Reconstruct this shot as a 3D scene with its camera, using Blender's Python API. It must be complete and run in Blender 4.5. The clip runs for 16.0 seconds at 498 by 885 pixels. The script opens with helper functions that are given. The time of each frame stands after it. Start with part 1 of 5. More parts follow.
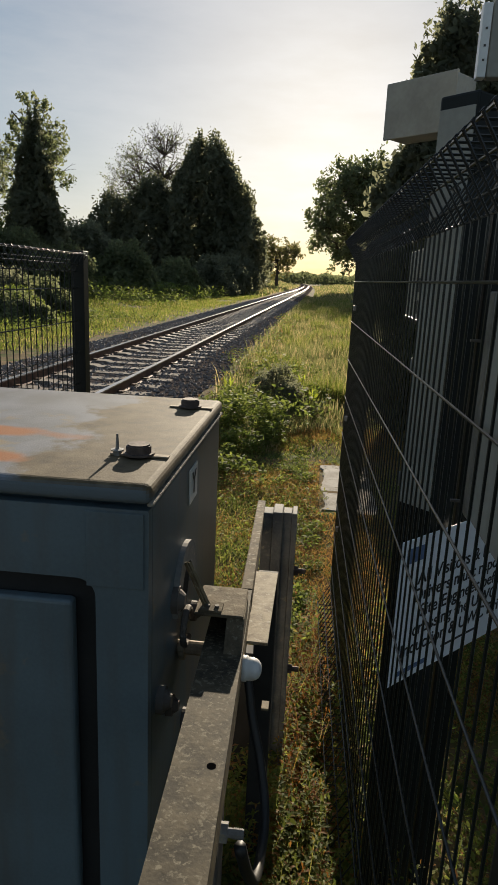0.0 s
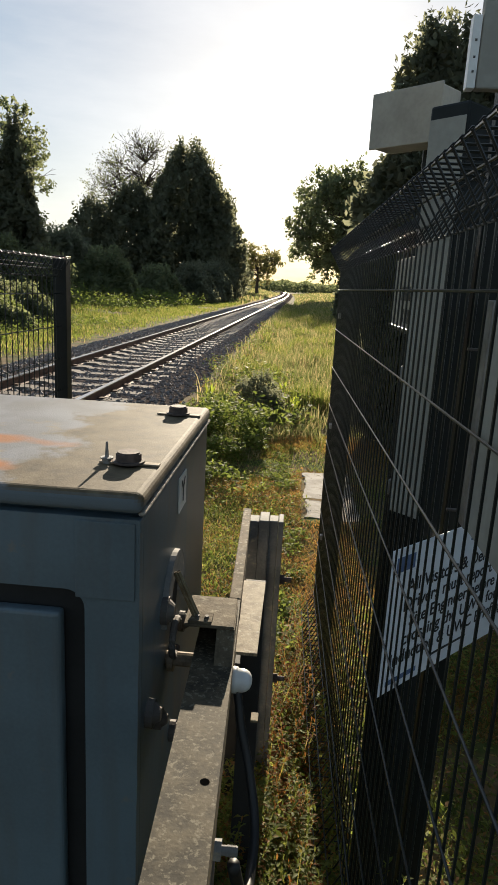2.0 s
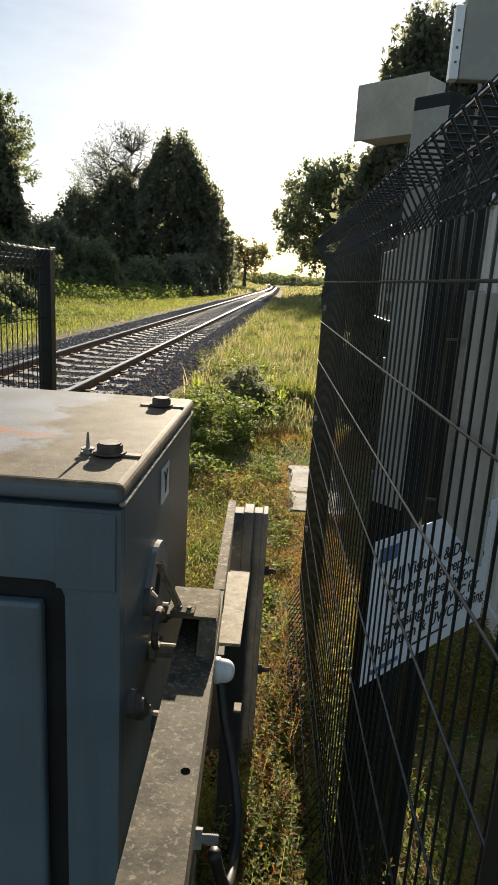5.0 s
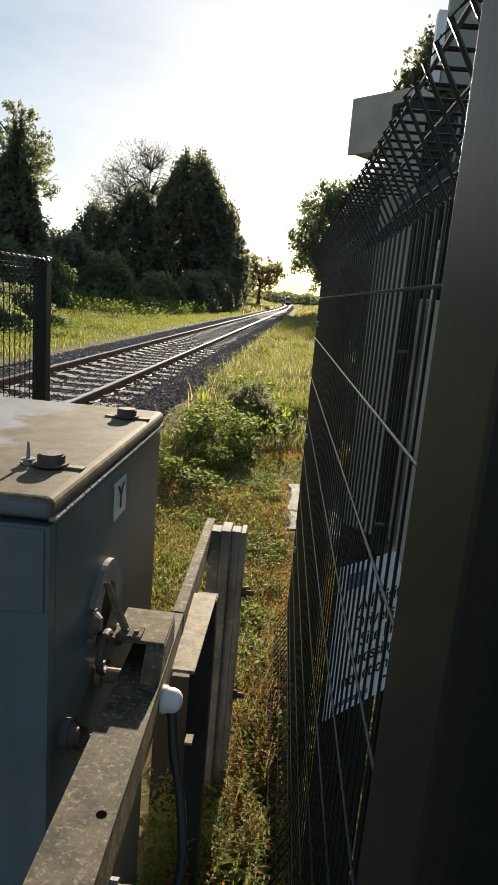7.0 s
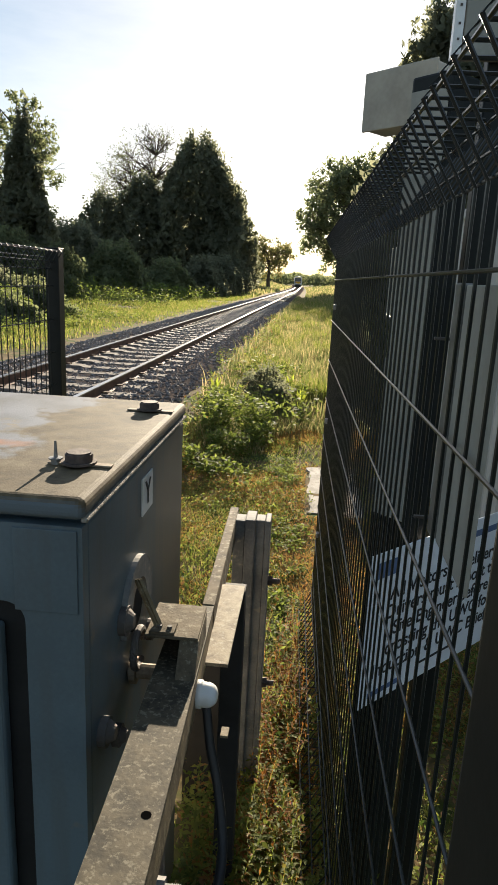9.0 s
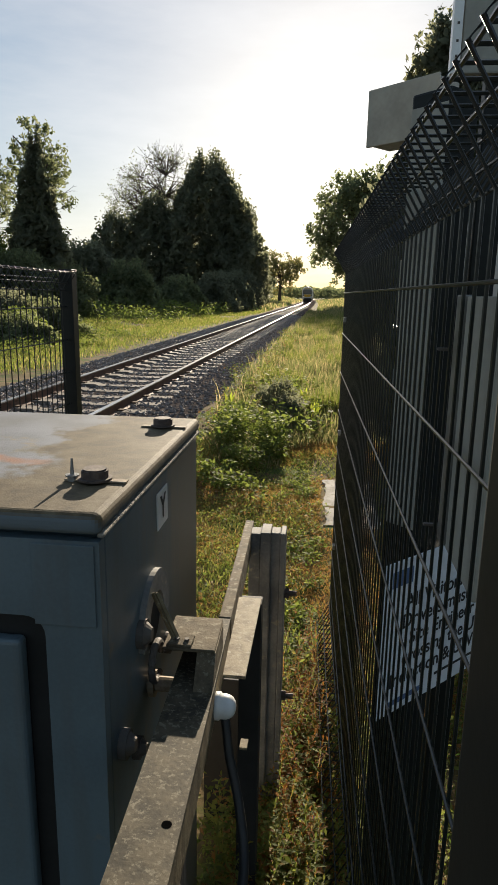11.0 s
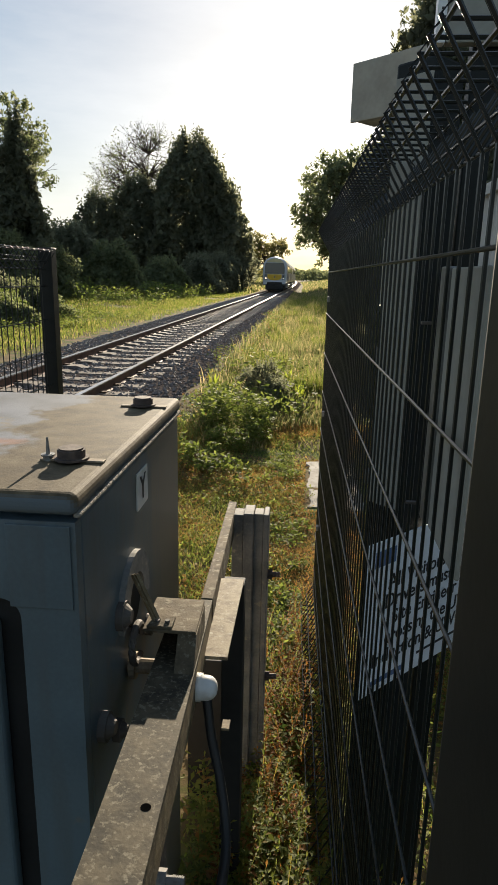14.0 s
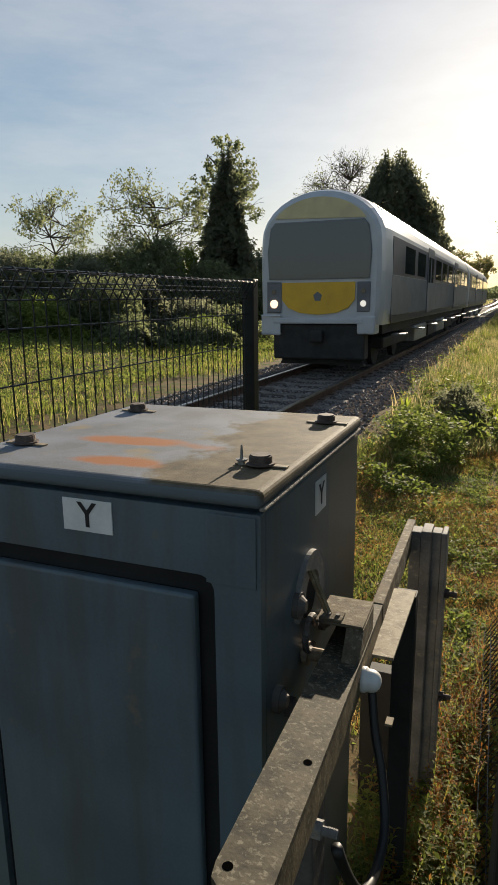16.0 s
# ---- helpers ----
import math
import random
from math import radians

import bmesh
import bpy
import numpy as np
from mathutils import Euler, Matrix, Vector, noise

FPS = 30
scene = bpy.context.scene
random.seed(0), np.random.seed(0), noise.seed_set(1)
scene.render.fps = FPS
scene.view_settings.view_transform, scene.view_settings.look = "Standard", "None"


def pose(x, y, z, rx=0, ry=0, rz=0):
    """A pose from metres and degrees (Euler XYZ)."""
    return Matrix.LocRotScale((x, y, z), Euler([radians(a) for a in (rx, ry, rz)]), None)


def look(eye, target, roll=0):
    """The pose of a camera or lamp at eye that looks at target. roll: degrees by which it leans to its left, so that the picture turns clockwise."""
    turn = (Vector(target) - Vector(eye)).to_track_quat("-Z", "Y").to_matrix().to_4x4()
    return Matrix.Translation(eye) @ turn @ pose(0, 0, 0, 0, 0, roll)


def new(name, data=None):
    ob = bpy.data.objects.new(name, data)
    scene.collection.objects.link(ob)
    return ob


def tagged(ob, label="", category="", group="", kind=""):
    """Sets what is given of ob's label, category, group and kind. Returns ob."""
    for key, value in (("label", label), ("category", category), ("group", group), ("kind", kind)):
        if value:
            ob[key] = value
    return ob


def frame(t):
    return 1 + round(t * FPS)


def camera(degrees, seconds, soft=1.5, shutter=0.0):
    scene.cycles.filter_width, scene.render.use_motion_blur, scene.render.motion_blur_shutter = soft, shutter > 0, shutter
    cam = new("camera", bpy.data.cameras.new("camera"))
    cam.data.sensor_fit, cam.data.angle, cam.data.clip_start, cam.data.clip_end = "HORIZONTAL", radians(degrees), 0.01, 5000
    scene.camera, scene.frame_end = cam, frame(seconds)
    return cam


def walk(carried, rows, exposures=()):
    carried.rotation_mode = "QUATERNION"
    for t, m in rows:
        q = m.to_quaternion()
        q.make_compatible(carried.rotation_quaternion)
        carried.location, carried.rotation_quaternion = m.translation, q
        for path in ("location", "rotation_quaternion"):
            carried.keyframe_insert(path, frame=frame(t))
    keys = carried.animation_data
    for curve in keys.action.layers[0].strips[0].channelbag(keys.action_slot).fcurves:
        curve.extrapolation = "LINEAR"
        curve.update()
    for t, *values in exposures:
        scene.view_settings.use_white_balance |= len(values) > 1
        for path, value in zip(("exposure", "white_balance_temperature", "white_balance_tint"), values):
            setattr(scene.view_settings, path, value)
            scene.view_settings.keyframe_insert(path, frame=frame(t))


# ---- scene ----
cam = camera(42.3, 16.0)
PATH = [
    (0, (0.189, -0.189, 1.664), (0.001, 1.74, 1.173), 2.5),
    (0.5, (0.182, -0.162, 1.661), (-0.033, 1.762, 1.159), 1.3),
    (1, (0.182, -0.17, 1.669), (-0.02, 1.771, 1.231), 1.5),
    (1.5, (0.173, -0.176, 1.665), (-0.004, 1.77, 1.236), 2.4),
    (2, (0.164, -0.176, 1.661), (0.037, 1.765, 1.194), 3.1),
    (2.5, (0.163, -0.178, 1.659), (0.062, 1.765, 1.197), 2.6),
    (3, (0.16, -0.179, 1.654), (0.067, 1.755, 1.155), 3.4),
    (3.5, (0.164, -0.185, 1.654), (0.058, 1.754, 1.177), 3.4),
    (4, (0.171, -0.191, 1.661), (0.075, 1.75, 1.188), 3.4),
    (4.2, (0.17, -0.191, 1.662), (0.085, 1.751, 1.193), 3.3),
    (6.3, (0.264, -0.102, 1.645), (0.13, 1.825, 1.124), 4.3),
    (6.5, (0.301, -0.093, 1.647), (0.109, 1.832, 1.139), 3.9),
    (7, (0.279, -0.097, 1.644), (0.156, 1.851, 1.208), 4.8),
    (7.5, (0.262, -0.09, 1.638), (0.098, 1.844, 1.155), 2.4),
    (8, (0.272, -0.079, 1.635), (0.129, 1.847, 1.115), 1.4),
    (8.5, (0.261, -0.075, 1.642), (0.103, 1.849, 1.12), 1.8),
    (9, (0.25, -0.076, 1.653), (0.087, 1.857, 1.165), 2.7),
    (9.2, (0.25, -0.082, 1.658), (0.066, 1.854, 1.191), 1.9),
    (11.3, (0.26, -0.097, 1.657), (0.047, 1.841, 1.21), 1.0),
    (11.5, (0.256, -0.093, 1.658), (0.076, 1.847, 1.207), 2.2),
    (12, (0.259, -0.082, 1.655), (0.056, 1.856, 1.205), 0.8),
    (12.5, (0.258, -0.076, 1.652), (0.049, 1.859, 1.192), 0.6),
    (13, (0.258, -0.082, 1.649), (0.067, 1.848, 1.163), 1.1),
    (13.5, (0.26, -0.078, 1.647), (0.095, 1.854, 1.158), 1.5),
    (14, (0.265, -0.075, 1.644), (0.101, 1.855, 1.146), 1.2),
    (14.5, (0.263, -0.076, 1.644), (0.11, 1.854, 1.141), 1.5),
    (15, (0.262, -0.077, 1.64), (0.092, 1.846, 1.115), 1.2),
    (15.5, (0.253, -0.102, 1.641), (0.05, 1.813, 1.102), 1.7),
    (15.6, (0.254, -0.113, 1.644), (0.008, 1.801, 1.118), 1.8),
    (15.7, (0.262, -0.137, 1.655), (-0.057, 1.769, 1.142), 1.4),
    (15.8, (0.279, -0.169, 1.664), (-0.158, 1.73, 1.214), 0.5),
    (15.9, (0.301, -0.198, 1.664), (-0.281, 1.669, 1.24), -0.5),
    (16, (0.329, -0.22, 1.66), (-0.41, 1.587, 1.226), -0.6),
]
EXPOSURES = [(0, 0.65), (1, 0.85), (2, 1.1), (3.5, 1.3), (6.4, 1.35), (7, 1.25), (7.5, 1.05), (8.3, 1.4), (9.2, 1.45), (11.3, 1.0), (13, 1.05), (14, 1.1), (15, 1.3), (15.7, 1.35), (16, 0.9)]
walk(cam, [(t, look(eye, target, roll)) for t, eye, target, roll in PATH], EXPOSURES)

# ---- world and sun ----
SUN_AZ, SUN_EL = 0.4, 15.0          # degrees right of +y, above the horizon
world = bpy.data.worlds.new("world")
scene.world = world
world.use_nodes = True
wn, wl = world.node_tree.nodes, world.node_tree.links
wn.clear()
sky = wn.new("ShaderNodeTexSky")
sky.sky_type = "NISHITA"
sky.sun_disc = False
sky.sun_elevation, sky.sun_rotation = radians(SUN_EL), radians(SUN_AZ)
sky.air_density, sky.dust_density, sky.ozone_density = 1.0, 0.7, 2.5
# thin high cloud: broken streaks laid over the sky
tc = wn.new("ShaderNodeTexCoord")
mp = wn.new("ShaderNodeMapping")
mp.inputs["Scale"].default_value = (1.3, 1.0, 5.0)
mp.inputs["Rotation"].default_value = (0.0, 0.25, 0.0)
nz = wn.new("ShaderNodeTexNoise")
nz.inputs["Scale"].default_value, nz.inputs["Detail"].default_value, nz.inputs["Roughness"].default_value = 2.2, 6.0, 0.6
rp = wn.new("ShaderNodeValToRGB")
rp.color_ramp.elements[0].position, rp.color_ramp.elements[0].color = 0.38, (0, 0, 0, 1)
rp.color_ramp.elements[1].position, rp.color_ramp.elements[1].color = 0.76, (0.6, 0.6, 0.6, 1)
mx = wn.new("ShaderNodeMix")
mx.data_type, mx.blend_type = "RGBA", "MIX"
hs = wn.new("ShaderNodeHueSaturation")
hs.inputs["Saturation"].default_value, hs.inputs["Value"].default_value = 0.15, 1.25
bgn = wn.new("ShaderNodeBackground")
bgn.inputs["Strength"].default_value = 0.13
out = wn.new("ShaderNodeOutputWorld")
wl.new(tc.outputs["Generated"], mp.inputs["Vector"])
wl.new(mp.outputs["Vector"], nz.inputs["Vector"])
wl.new(nz.outputs["Fac"], rp.inputs["Fac"])
# gamma evens the sky out between the sun's side and the far side, for more fill
gm = wn.new("ShaderNodeGamma")
gm.inputs["Gamma"].default_value = 0.5
st = wn.new("ShaderNodeHueSaturation")
st.inputs["Saturation"].default_value = 1.42
wl.new(sky.outputs["Color"], gm.inputs["Color"])
wl.new(gm.outputs["Color"], st.inputs["Color"])
wl.new(st.outputs["Color"], hs.inputs["Color"])
wl.new(rp.outputs["Color"], mx.inputs["Factor"])
wl.new(st.outputs["Color"], mx.inputs["A"])
wl.new(hs.outputs["Color"], mx.inputs["B"])
wl.new(mx.outputs["Result"], bgn.inputs["Color"])
wl.new(bgn.outputs["Background"], out.inputs["Surface"])

sun = new("sun", bpy.data.lights.new("sun", "SUN"))
sun.data.energy, sun.data.angle, sun.data.color = 5.0, radians(0.6), (1.0, 0.86, 0.66)
_d = Vector((math.sin(radians(SUN_AZ)) * math.cos(radians(SUN_EL)), math.cos(radians(SUN_AZ)) * math.cos(radians(SUN_EL)), math.sin(radians(SUN_EL))))
sun.matrix_world = look(_d * 50, (0, 0, 0))


# ---- materials ----
def mat(name, base, dark=None, rough=0.6, metal=0.0, scale=8.0, bump=0.2, fine=90.0, spot=None, spot_at=0.62, spot_scale=14.0, spec=0.5, coord="Object", vary=0.0, bump_dist=0.01):
    """Two-scale procedural surface: broad patches between base and dark, fine grain, optional spots (rust, lichen)."""
    m = bpy.data.materials.new(name)
    m.use_nodes = True
    n, l = m.node_tree.nodes, m.node_tree.links
    b = n["Principled BSDF"]
    b.inputs["Roughness"].default_value, b.inputs["Metallic"].default_value = rough, metal
    b.inputs["Specular IOR Level"].default_value = spec
    dark = dark or tuple(c * 0.6 for c in base)
    t = n.new("ShaderNodeTexCoord")
    a = n.new("ShaderNodeTexNoise")
    a.inputs["Scale"].default_value, a.inputs["Detail"].default_value = scale, 5.0
    f = n.new("ShaderNodeTexNoise")
    f.inputs["Scale"].default_value, f.inputs["Detail"].default_value = fine, 4.0
    r = n.new("ShaderNodeValToRGB")
    r.color_ramp.elements[0].position, r.color_ramp.elements[0].color = 0.35, (*dark, 1)
    r.color_ramp.elements[1].position, r.color_ramp.elements[1].color = 0.65, (*base, 1)
    l.new(t.outputs[coord], a.inputs["Vector"])
    l.new(t.outputs[coord], f.inputs["Vector"])
    add = n.new("ShaderNodeMath")
    add.operation = "MULTIPLY_ADD"
    add.inputs[1].default_value, add.inputs[2].default_value = 0.35, -0.17
    l.new(f.outputs["Fac"], add.inputs[0])
    s = n.new("ShaderNodeMath")
    s.operation = "ADD"
    l.new(a.outputs["Fac"], s.inputs[0])
    l.new(add.outputs[0], s.inputs[1])
    l.new(s.outputs[0], r.inputs["Fac"])
    col = r.outputs["Color"]
    if spot:
        v = n.new("ShaderNodeTexNoise")
        v.inputs["Scale"].default_value, v.inputs["Detail"].default_value, v.inputs["Roughness"].default_value = spot_scale, 7.0, 0.65
        l.new(t.outputs[coord], v.inputs["Vector"])
        vr = n.new("ShaderNodeValToRGB")
        vr.color_ramp.elements[0].position, vr.color_ramp.elements[1].position = spot_at - 0.04, spot_at + 0.05
        l.new(v.outputs["Fac"], vr.inputs["Fac"])
        mm = n.new("ShaderNodeMix")
        mm.data_type = "RGBA"
        mm.inputs["B"].default_value = (*spot, 1)
        l.new(vr.outputs["Color"], mm.inputs["Factor"])
        l.new(col, mm.inputs["A"])
        col = mm.outputs["Result"]
    if vary:
        oi = n.new("ShaderNodeObjectInfo")
        mr = n.new("ShaderNodeMapRange")
        mr.inputs["To Min"].default_value, mr.inputs["To Max"].default_value = 1 - vary, 1 + vary
        l.new(oi.outputs["Random"], mr.inputs["Value"])
        h = n.new("ShaderNodeHueSaturation")
        l.new(mr.outputs["Result"], h.inputs["Value"])
        l.new(col, h.inputs["Color"])
        col = h.outputs["Color"]
    l.new(col, b.inputs["Base Color"])
    if bump:
        bp = n.new("ShaderNodeBump")
        bp.inputs["Strength"].default_value, bp.inputs["Distance"].default_value = bump, bump_dist
        l.new(s.outputs[0], bp.inputs["Height"])
        l.new(bp.outputs["Normal"], b.inputs["Normal"])
    return m


def streaked(name, base, dark, rough, grime_sun_y=None, **kw):
    """Painted steel with rain streaks: brown grime drawn out downwards."""
    m = mat(name, base, dark, rough, **kw)
    n, l = m.node_tree.nodes, m.node_tree.links
    b = n["Principled BSDF"]
    src = b.inputs["Base Color"].links[0].from_socket
    t = n.new("ShaderNodeTexCoord")
    mp_ = n.new("ShaderNodeMapping")
    mp_.inputs["Scale"].default_value = (9.0, 9.0, 0.9)
    v = n.new("ShaderNodeTexNoise")
    v.inputs["Scale"].default_value, v.inputs["Detail"].default_value, v.inputs["Roughness"].default_value = 1.6, 6.0, 0.6
    l.new(t.outputs["Object"], mp_.inputs["Vector"])
    l.new(mp_.outputs["Vector"], v.inputs["Vector"])
    r = n.new("ShaderNodeValToRGB")
    r.color_ramp.elements[0].position, r.color_ramp.elements[0].color = 0.46, (0, 0, 0, 1)
    r.color_ramp.elements[1].position, r.color_ramp.elements[1].color = 0.70, (0.5, 0.5, 0.5, 1)
    l.new(v.outputs["Fac"], r.inputs["Fac"])
    x = n.new("ShaderNodeMix")
    x.data_type = "RGBA"
    x.inputs["B"].default_value = (0.085, 0.075, 0.06, 1)
    l.new(r.outputs["Color"], x.inputs["Factor"])
    l.new(src, x.inputs["A"])
    last = x.outputs["Result"]
    if grime_sun_y is not None:
        # olive-brown grime splashed over one end of the box, grazing sun painted in as lighter brown
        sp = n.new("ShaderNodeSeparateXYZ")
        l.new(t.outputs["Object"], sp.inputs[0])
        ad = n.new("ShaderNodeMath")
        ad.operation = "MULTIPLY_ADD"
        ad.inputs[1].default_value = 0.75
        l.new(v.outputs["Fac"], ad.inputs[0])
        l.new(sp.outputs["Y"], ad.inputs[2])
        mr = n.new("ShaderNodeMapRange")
        mr.inputs["From Min"].default_value, mr.inputs["From Max"].default_value = grime_sun_y + 0.30, grime_sun_y + 0.62
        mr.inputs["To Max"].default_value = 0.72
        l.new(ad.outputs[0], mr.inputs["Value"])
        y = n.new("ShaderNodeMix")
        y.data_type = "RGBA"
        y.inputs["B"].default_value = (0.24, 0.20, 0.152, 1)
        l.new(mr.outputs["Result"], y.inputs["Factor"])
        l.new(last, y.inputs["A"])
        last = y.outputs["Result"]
    l.new(last, b.inputs["Base Color"])
    return m


def leafy(name, c1, c2, trans=0.45, rough=0.65, dry=None, dry_at=0.7, spec=0.12):
    """Leaves and blades: colour varies from piece to piece, and light shines through."""
    m = bpy.data.materials.new(name)
    m.use_nodes = True
    n, l = m.node_tree.nodes, m.node_tree.links
    b = n["Principled BSDF"]
    b.inputs["Roughness"].default_value = rough
    b.inputs["Specular IOR Level"].default_value = spec
    g = n.new("ShaderNodeNewGeometry")
    r = n.new("ShaderNodeValToRGB")
    r.color_ramp.elements[0].color, r.color_ramp.elements[1].color = (*c1, 1), (*c2, 1)
    if dry:
        r.color_ramp.elements[1].position = dry_at
        e = r.color_ramp.elements.new(min(0.99, dry_at + 0.12))
        e.color = (*dry, 1)
    l.new(g.outputs["Random Per Island"], r.inputs["Fac"])
    t = n.new("ShaderNodeBsdfTranslucent")
    br = n.new("ShaderNodeHueSaturation")
    br.inputs["Value"].default_value, br.inputs["Saturation"].default_value = 1.7, 1.1
    l.new(r.outputs["Color"], b.inputs["Base Color"])
    l.new(r.outputs["Color"], br.inputs["Color"])
    l.new(br.outputs["Color"], t.inputs["Color"])
    x = n.new("ShaderNodeMixShader")
    x.inputs["Fac"].default_value = trans
    l.new(b.outputs["BSDF"], x.inputs[1])
    l.new(t.outputs["BSDF"], x.inputs[2])
    l.new(x.outputs["Shader"], n["Material Output"].inputs["Surface"])
    return m


def glow(name, c, s):
    m = bpy.data.materials.new(name)
    m.use_nodes = True
    b = m.node_tree.nodes["Principled BSDF"]
    b.inputs["Base Color"].default_value = (*c, 1)
    b.inputs["Emission Color"].default_value = (*c, 1)
    b.inputs["Emission Strength"].default_value = s
    return m


def glassy(name, c, rough=0.05):
    m = bpy.data.materials.new(name)
    m.use_nodes = True
    b = m.node_tree.nodes["Principled BSDF"]
    b.inputs["Base Color"].default_value = (*c, 1)
    b.inputs["Roughness"].default_value = rough
    b.inputs["Specular IOR Level"].default_value = 0.8
    return m


M_EARTH = mat("earth", (0.20, 0.14, 0.075), (0.10, 0.08, 0.04), 1.0, spec=0.05, scale=1.5, fine=25, bump=0.6, bump_dist=0.03, spot=(0.08, 0.10, 0.03), spot_at=0.52, spot_scale=2.5)
M_BALLAST = mat("ballast_stone", (0.27, 0.238, 0.222), (0.13, 0.112, 0.104), 0.8, spec=0.3, scale=12, fine=60, bump=0.5)
M_BED = mat("dark_ballast_fines", (0.115, 0.096, 0.088), (0.06, 0.05, 0.046), 1.0, spec=0.0, scale=10, fine=40, bump=1.0, bump_dist=0.03)
M_HOLE = mat("dark_hole", (0.004, 0.004, 0.004), (0.002, 0.002, 0.002), 1.0, spec=0.0, bump=0)
# sun on the ledge painted in: paler than the other bracket steel
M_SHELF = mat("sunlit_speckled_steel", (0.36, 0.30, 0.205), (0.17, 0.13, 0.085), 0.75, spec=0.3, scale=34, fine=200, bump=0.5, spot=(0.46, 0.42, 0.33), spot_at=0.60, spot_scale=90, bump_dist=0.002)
M_RAIL = mat("rail_steel", (0.16, 0.09, 0.06), (0.09, 0.05, 0.035), 0.7, 0.2, scale=6, fine=80)
M_RAILTOP = mat("polished_rail_head", (0.60, 0.59, 0.60), (0.46, 0.45, 0.46), 0.30, 1.0, scale=3, fine=60, bump=0.05)
M_SLEEPER = mat("concrete_sleeper", (0.25, 0.215, 0.185), (0.15, 0.128, 0.108), 0.9, spec=0.15, scale=6, fine=70, vary=0.25)
M_CAB = streaked("grey_cabinet_paint", (0.105, 0.148, 0.172), (0.08, 0.113, 0.132), 0.42, grime_sun_y=1.17, scale=4, fine=140, bump=0.12, spot=(0.20, 0.165, 0.12), spot_at=0.66, spot_scale=6, bump_dist=0.002)
M_SEAL = mat("black_rubber", (0.012, 0.012, 0.012), (0.006, 0.006, 0.006), 0.8, bump=0.05)
M_LICHEN = mat("weathered_galvanised_steel", (0.15, 0.118, 0.075), (0.075, 0.06, 0.04), 0.85, 0.0, spec=0.2, scale=18, fine=200, bump=0.7, spot=(0.27, 0.24, 0.175), spot_at=0.58, spot_scale=48, bump_dist=0.004)
M_BEAM = mat("lichen_mottled_beam_steel", (0.098, 0.080, 0.050), (0.036, 0.031, 0.021), 0.8, 0.0, spec=0.3, scale=22, fine=150, bump=0.45, spot=(0.185, 0.163, 0.115), spot_at=0.58, spot_scale=105, bump_dist=0.003)
M_GALV = mat("galvanised_steel", (0.33, 0.33, 0.32), (0.18, 0.18, 0.175), 0.5, 0.7, scale=14, fine=90, bump=0.1)
M_DARKST = mat("dark_weathered_steel", (0.13, 0.115, 0.10), (0.07, 0.06, 0.055), 0.7, 0.2, scale=9, fine=80)
M_UPRIGHT = mat("grey_weathered_upright", (0.235, 0.228, 0.215), (0.13, 0.13, 0.126), 0.75, 0.0, spec=0.25, scale=10, fine=110, bump=0.35, spot=(0.30, 0.27, 0.21), spot_at=0.62, spot_scale=40, bump_dist=0.003)
M_SEAM = mat("pale_seam_dirt", (0.40, 0.37, 0.31), (0.22, 0.20, 0.17), 0.9, scale=60, fine=200, bump=0.8, spec=0.2)
M_RUSTY = mat("rusty_steel", (0.15, 0.085, 0.052), (0.08, 0.05, 0.034), 0.85, 0.0, spec=0.2, scale=30, fine=120)
M_MESH = mat("dark_green_coated_wire", (0.012, 0.016, 0.014), (0.008, 0.010, 0.009), 0.32, scale=20, fine=100, bump=0.03)
M_POST = mat("dark_green_coated_post", (0.010, 0.013, 0.012), (0.007, 0.009, 0.008), 0.5, spec=0.25, scale=12, fine=100, bump=0.05, spot=(0.03, 0.03, 0.027), spot_at=0.74)
M_WHITE = mat("white_plastic", (0.78, 0.78, 0.76), (0.68, 0.68, 0.65), 0.35, scale=20, bump=0.03)
M_BLACK = mat("black_print", (0.012, 0.012, 0.014), (0.009, 0.009, 0.01), 0.5, bump=0)
M_BLUEPRINT = mat("faded_blue_print", (0.10, 0.16, 0.30), (0.08, 0.12, 0.22), 0.5, bump=0)
M_SIGN = mat("white_sign_sheet", (0.82, 0.85, 0.88), (0.75, 0.78, 0.82), 0.4, scale=5, fine=60, bump=0.03)
M_CONC = mat("pale_concrete", (0.42, 0.39, 0.35), (0.24, 0.215, 0.18), 0.9, scale=5, fine=60, bump=0.6, spot=(0.17, 0.15, 0.11), spot_at=0.6, spot_scale=9)
M_BOARD = mat("grey_board_back", (0.36, 0.35, 0.30), (0.27, 0.26, 0.22), 0.6, scale=5, fine=60, bump=0.05)
M_CONT = mat("faded_grey_container_paint", (0.52, 0.51, 0.49), (0.42, 0.41, 0.39), 0.55, scale=2, fine=50, bump=0.15, spot=(0.22, 0.15, 0.10), spot_at=0.70, spot_scale=5)
M_BARK = mat("bark", (0.10, 0.075, 0.05), (0.05, 0.038, 0.028), 0.9, scale=5, fine=30, bump=0.7)
M_CABLE = mat("black_cable", (0.015, 0.015, 0.015), (0.01, 0.01, 0.01), 0.5, bump=0.05)
M_TWHITE = mat("silver_white_train_paint", (0.50, 0.51, 0.53), (0.43, 0.44, 0.46), 0.3, scale=2, fine=40, bump=0.02)
M_TYELLOW = mat("yellow_warning_paint", (0.72, 0.42, 0.02), (0.62, 0.35, 0.02), 0.4, scale=3, fine=40, bump=0.03)
M_TCREAM = mat("pale_yellow_paint", (0.62, 0.52, 0.28), (0.52, 0.44, 0.24), 0.4, scale=3, fine=40, bump=0.03)
M_TBLUE = mat("dark_blue_train_paint", (0.035, 0.045, 0.09), (0.025, 0.03, 0.06), 0.3, scale=2, bump=0.02)
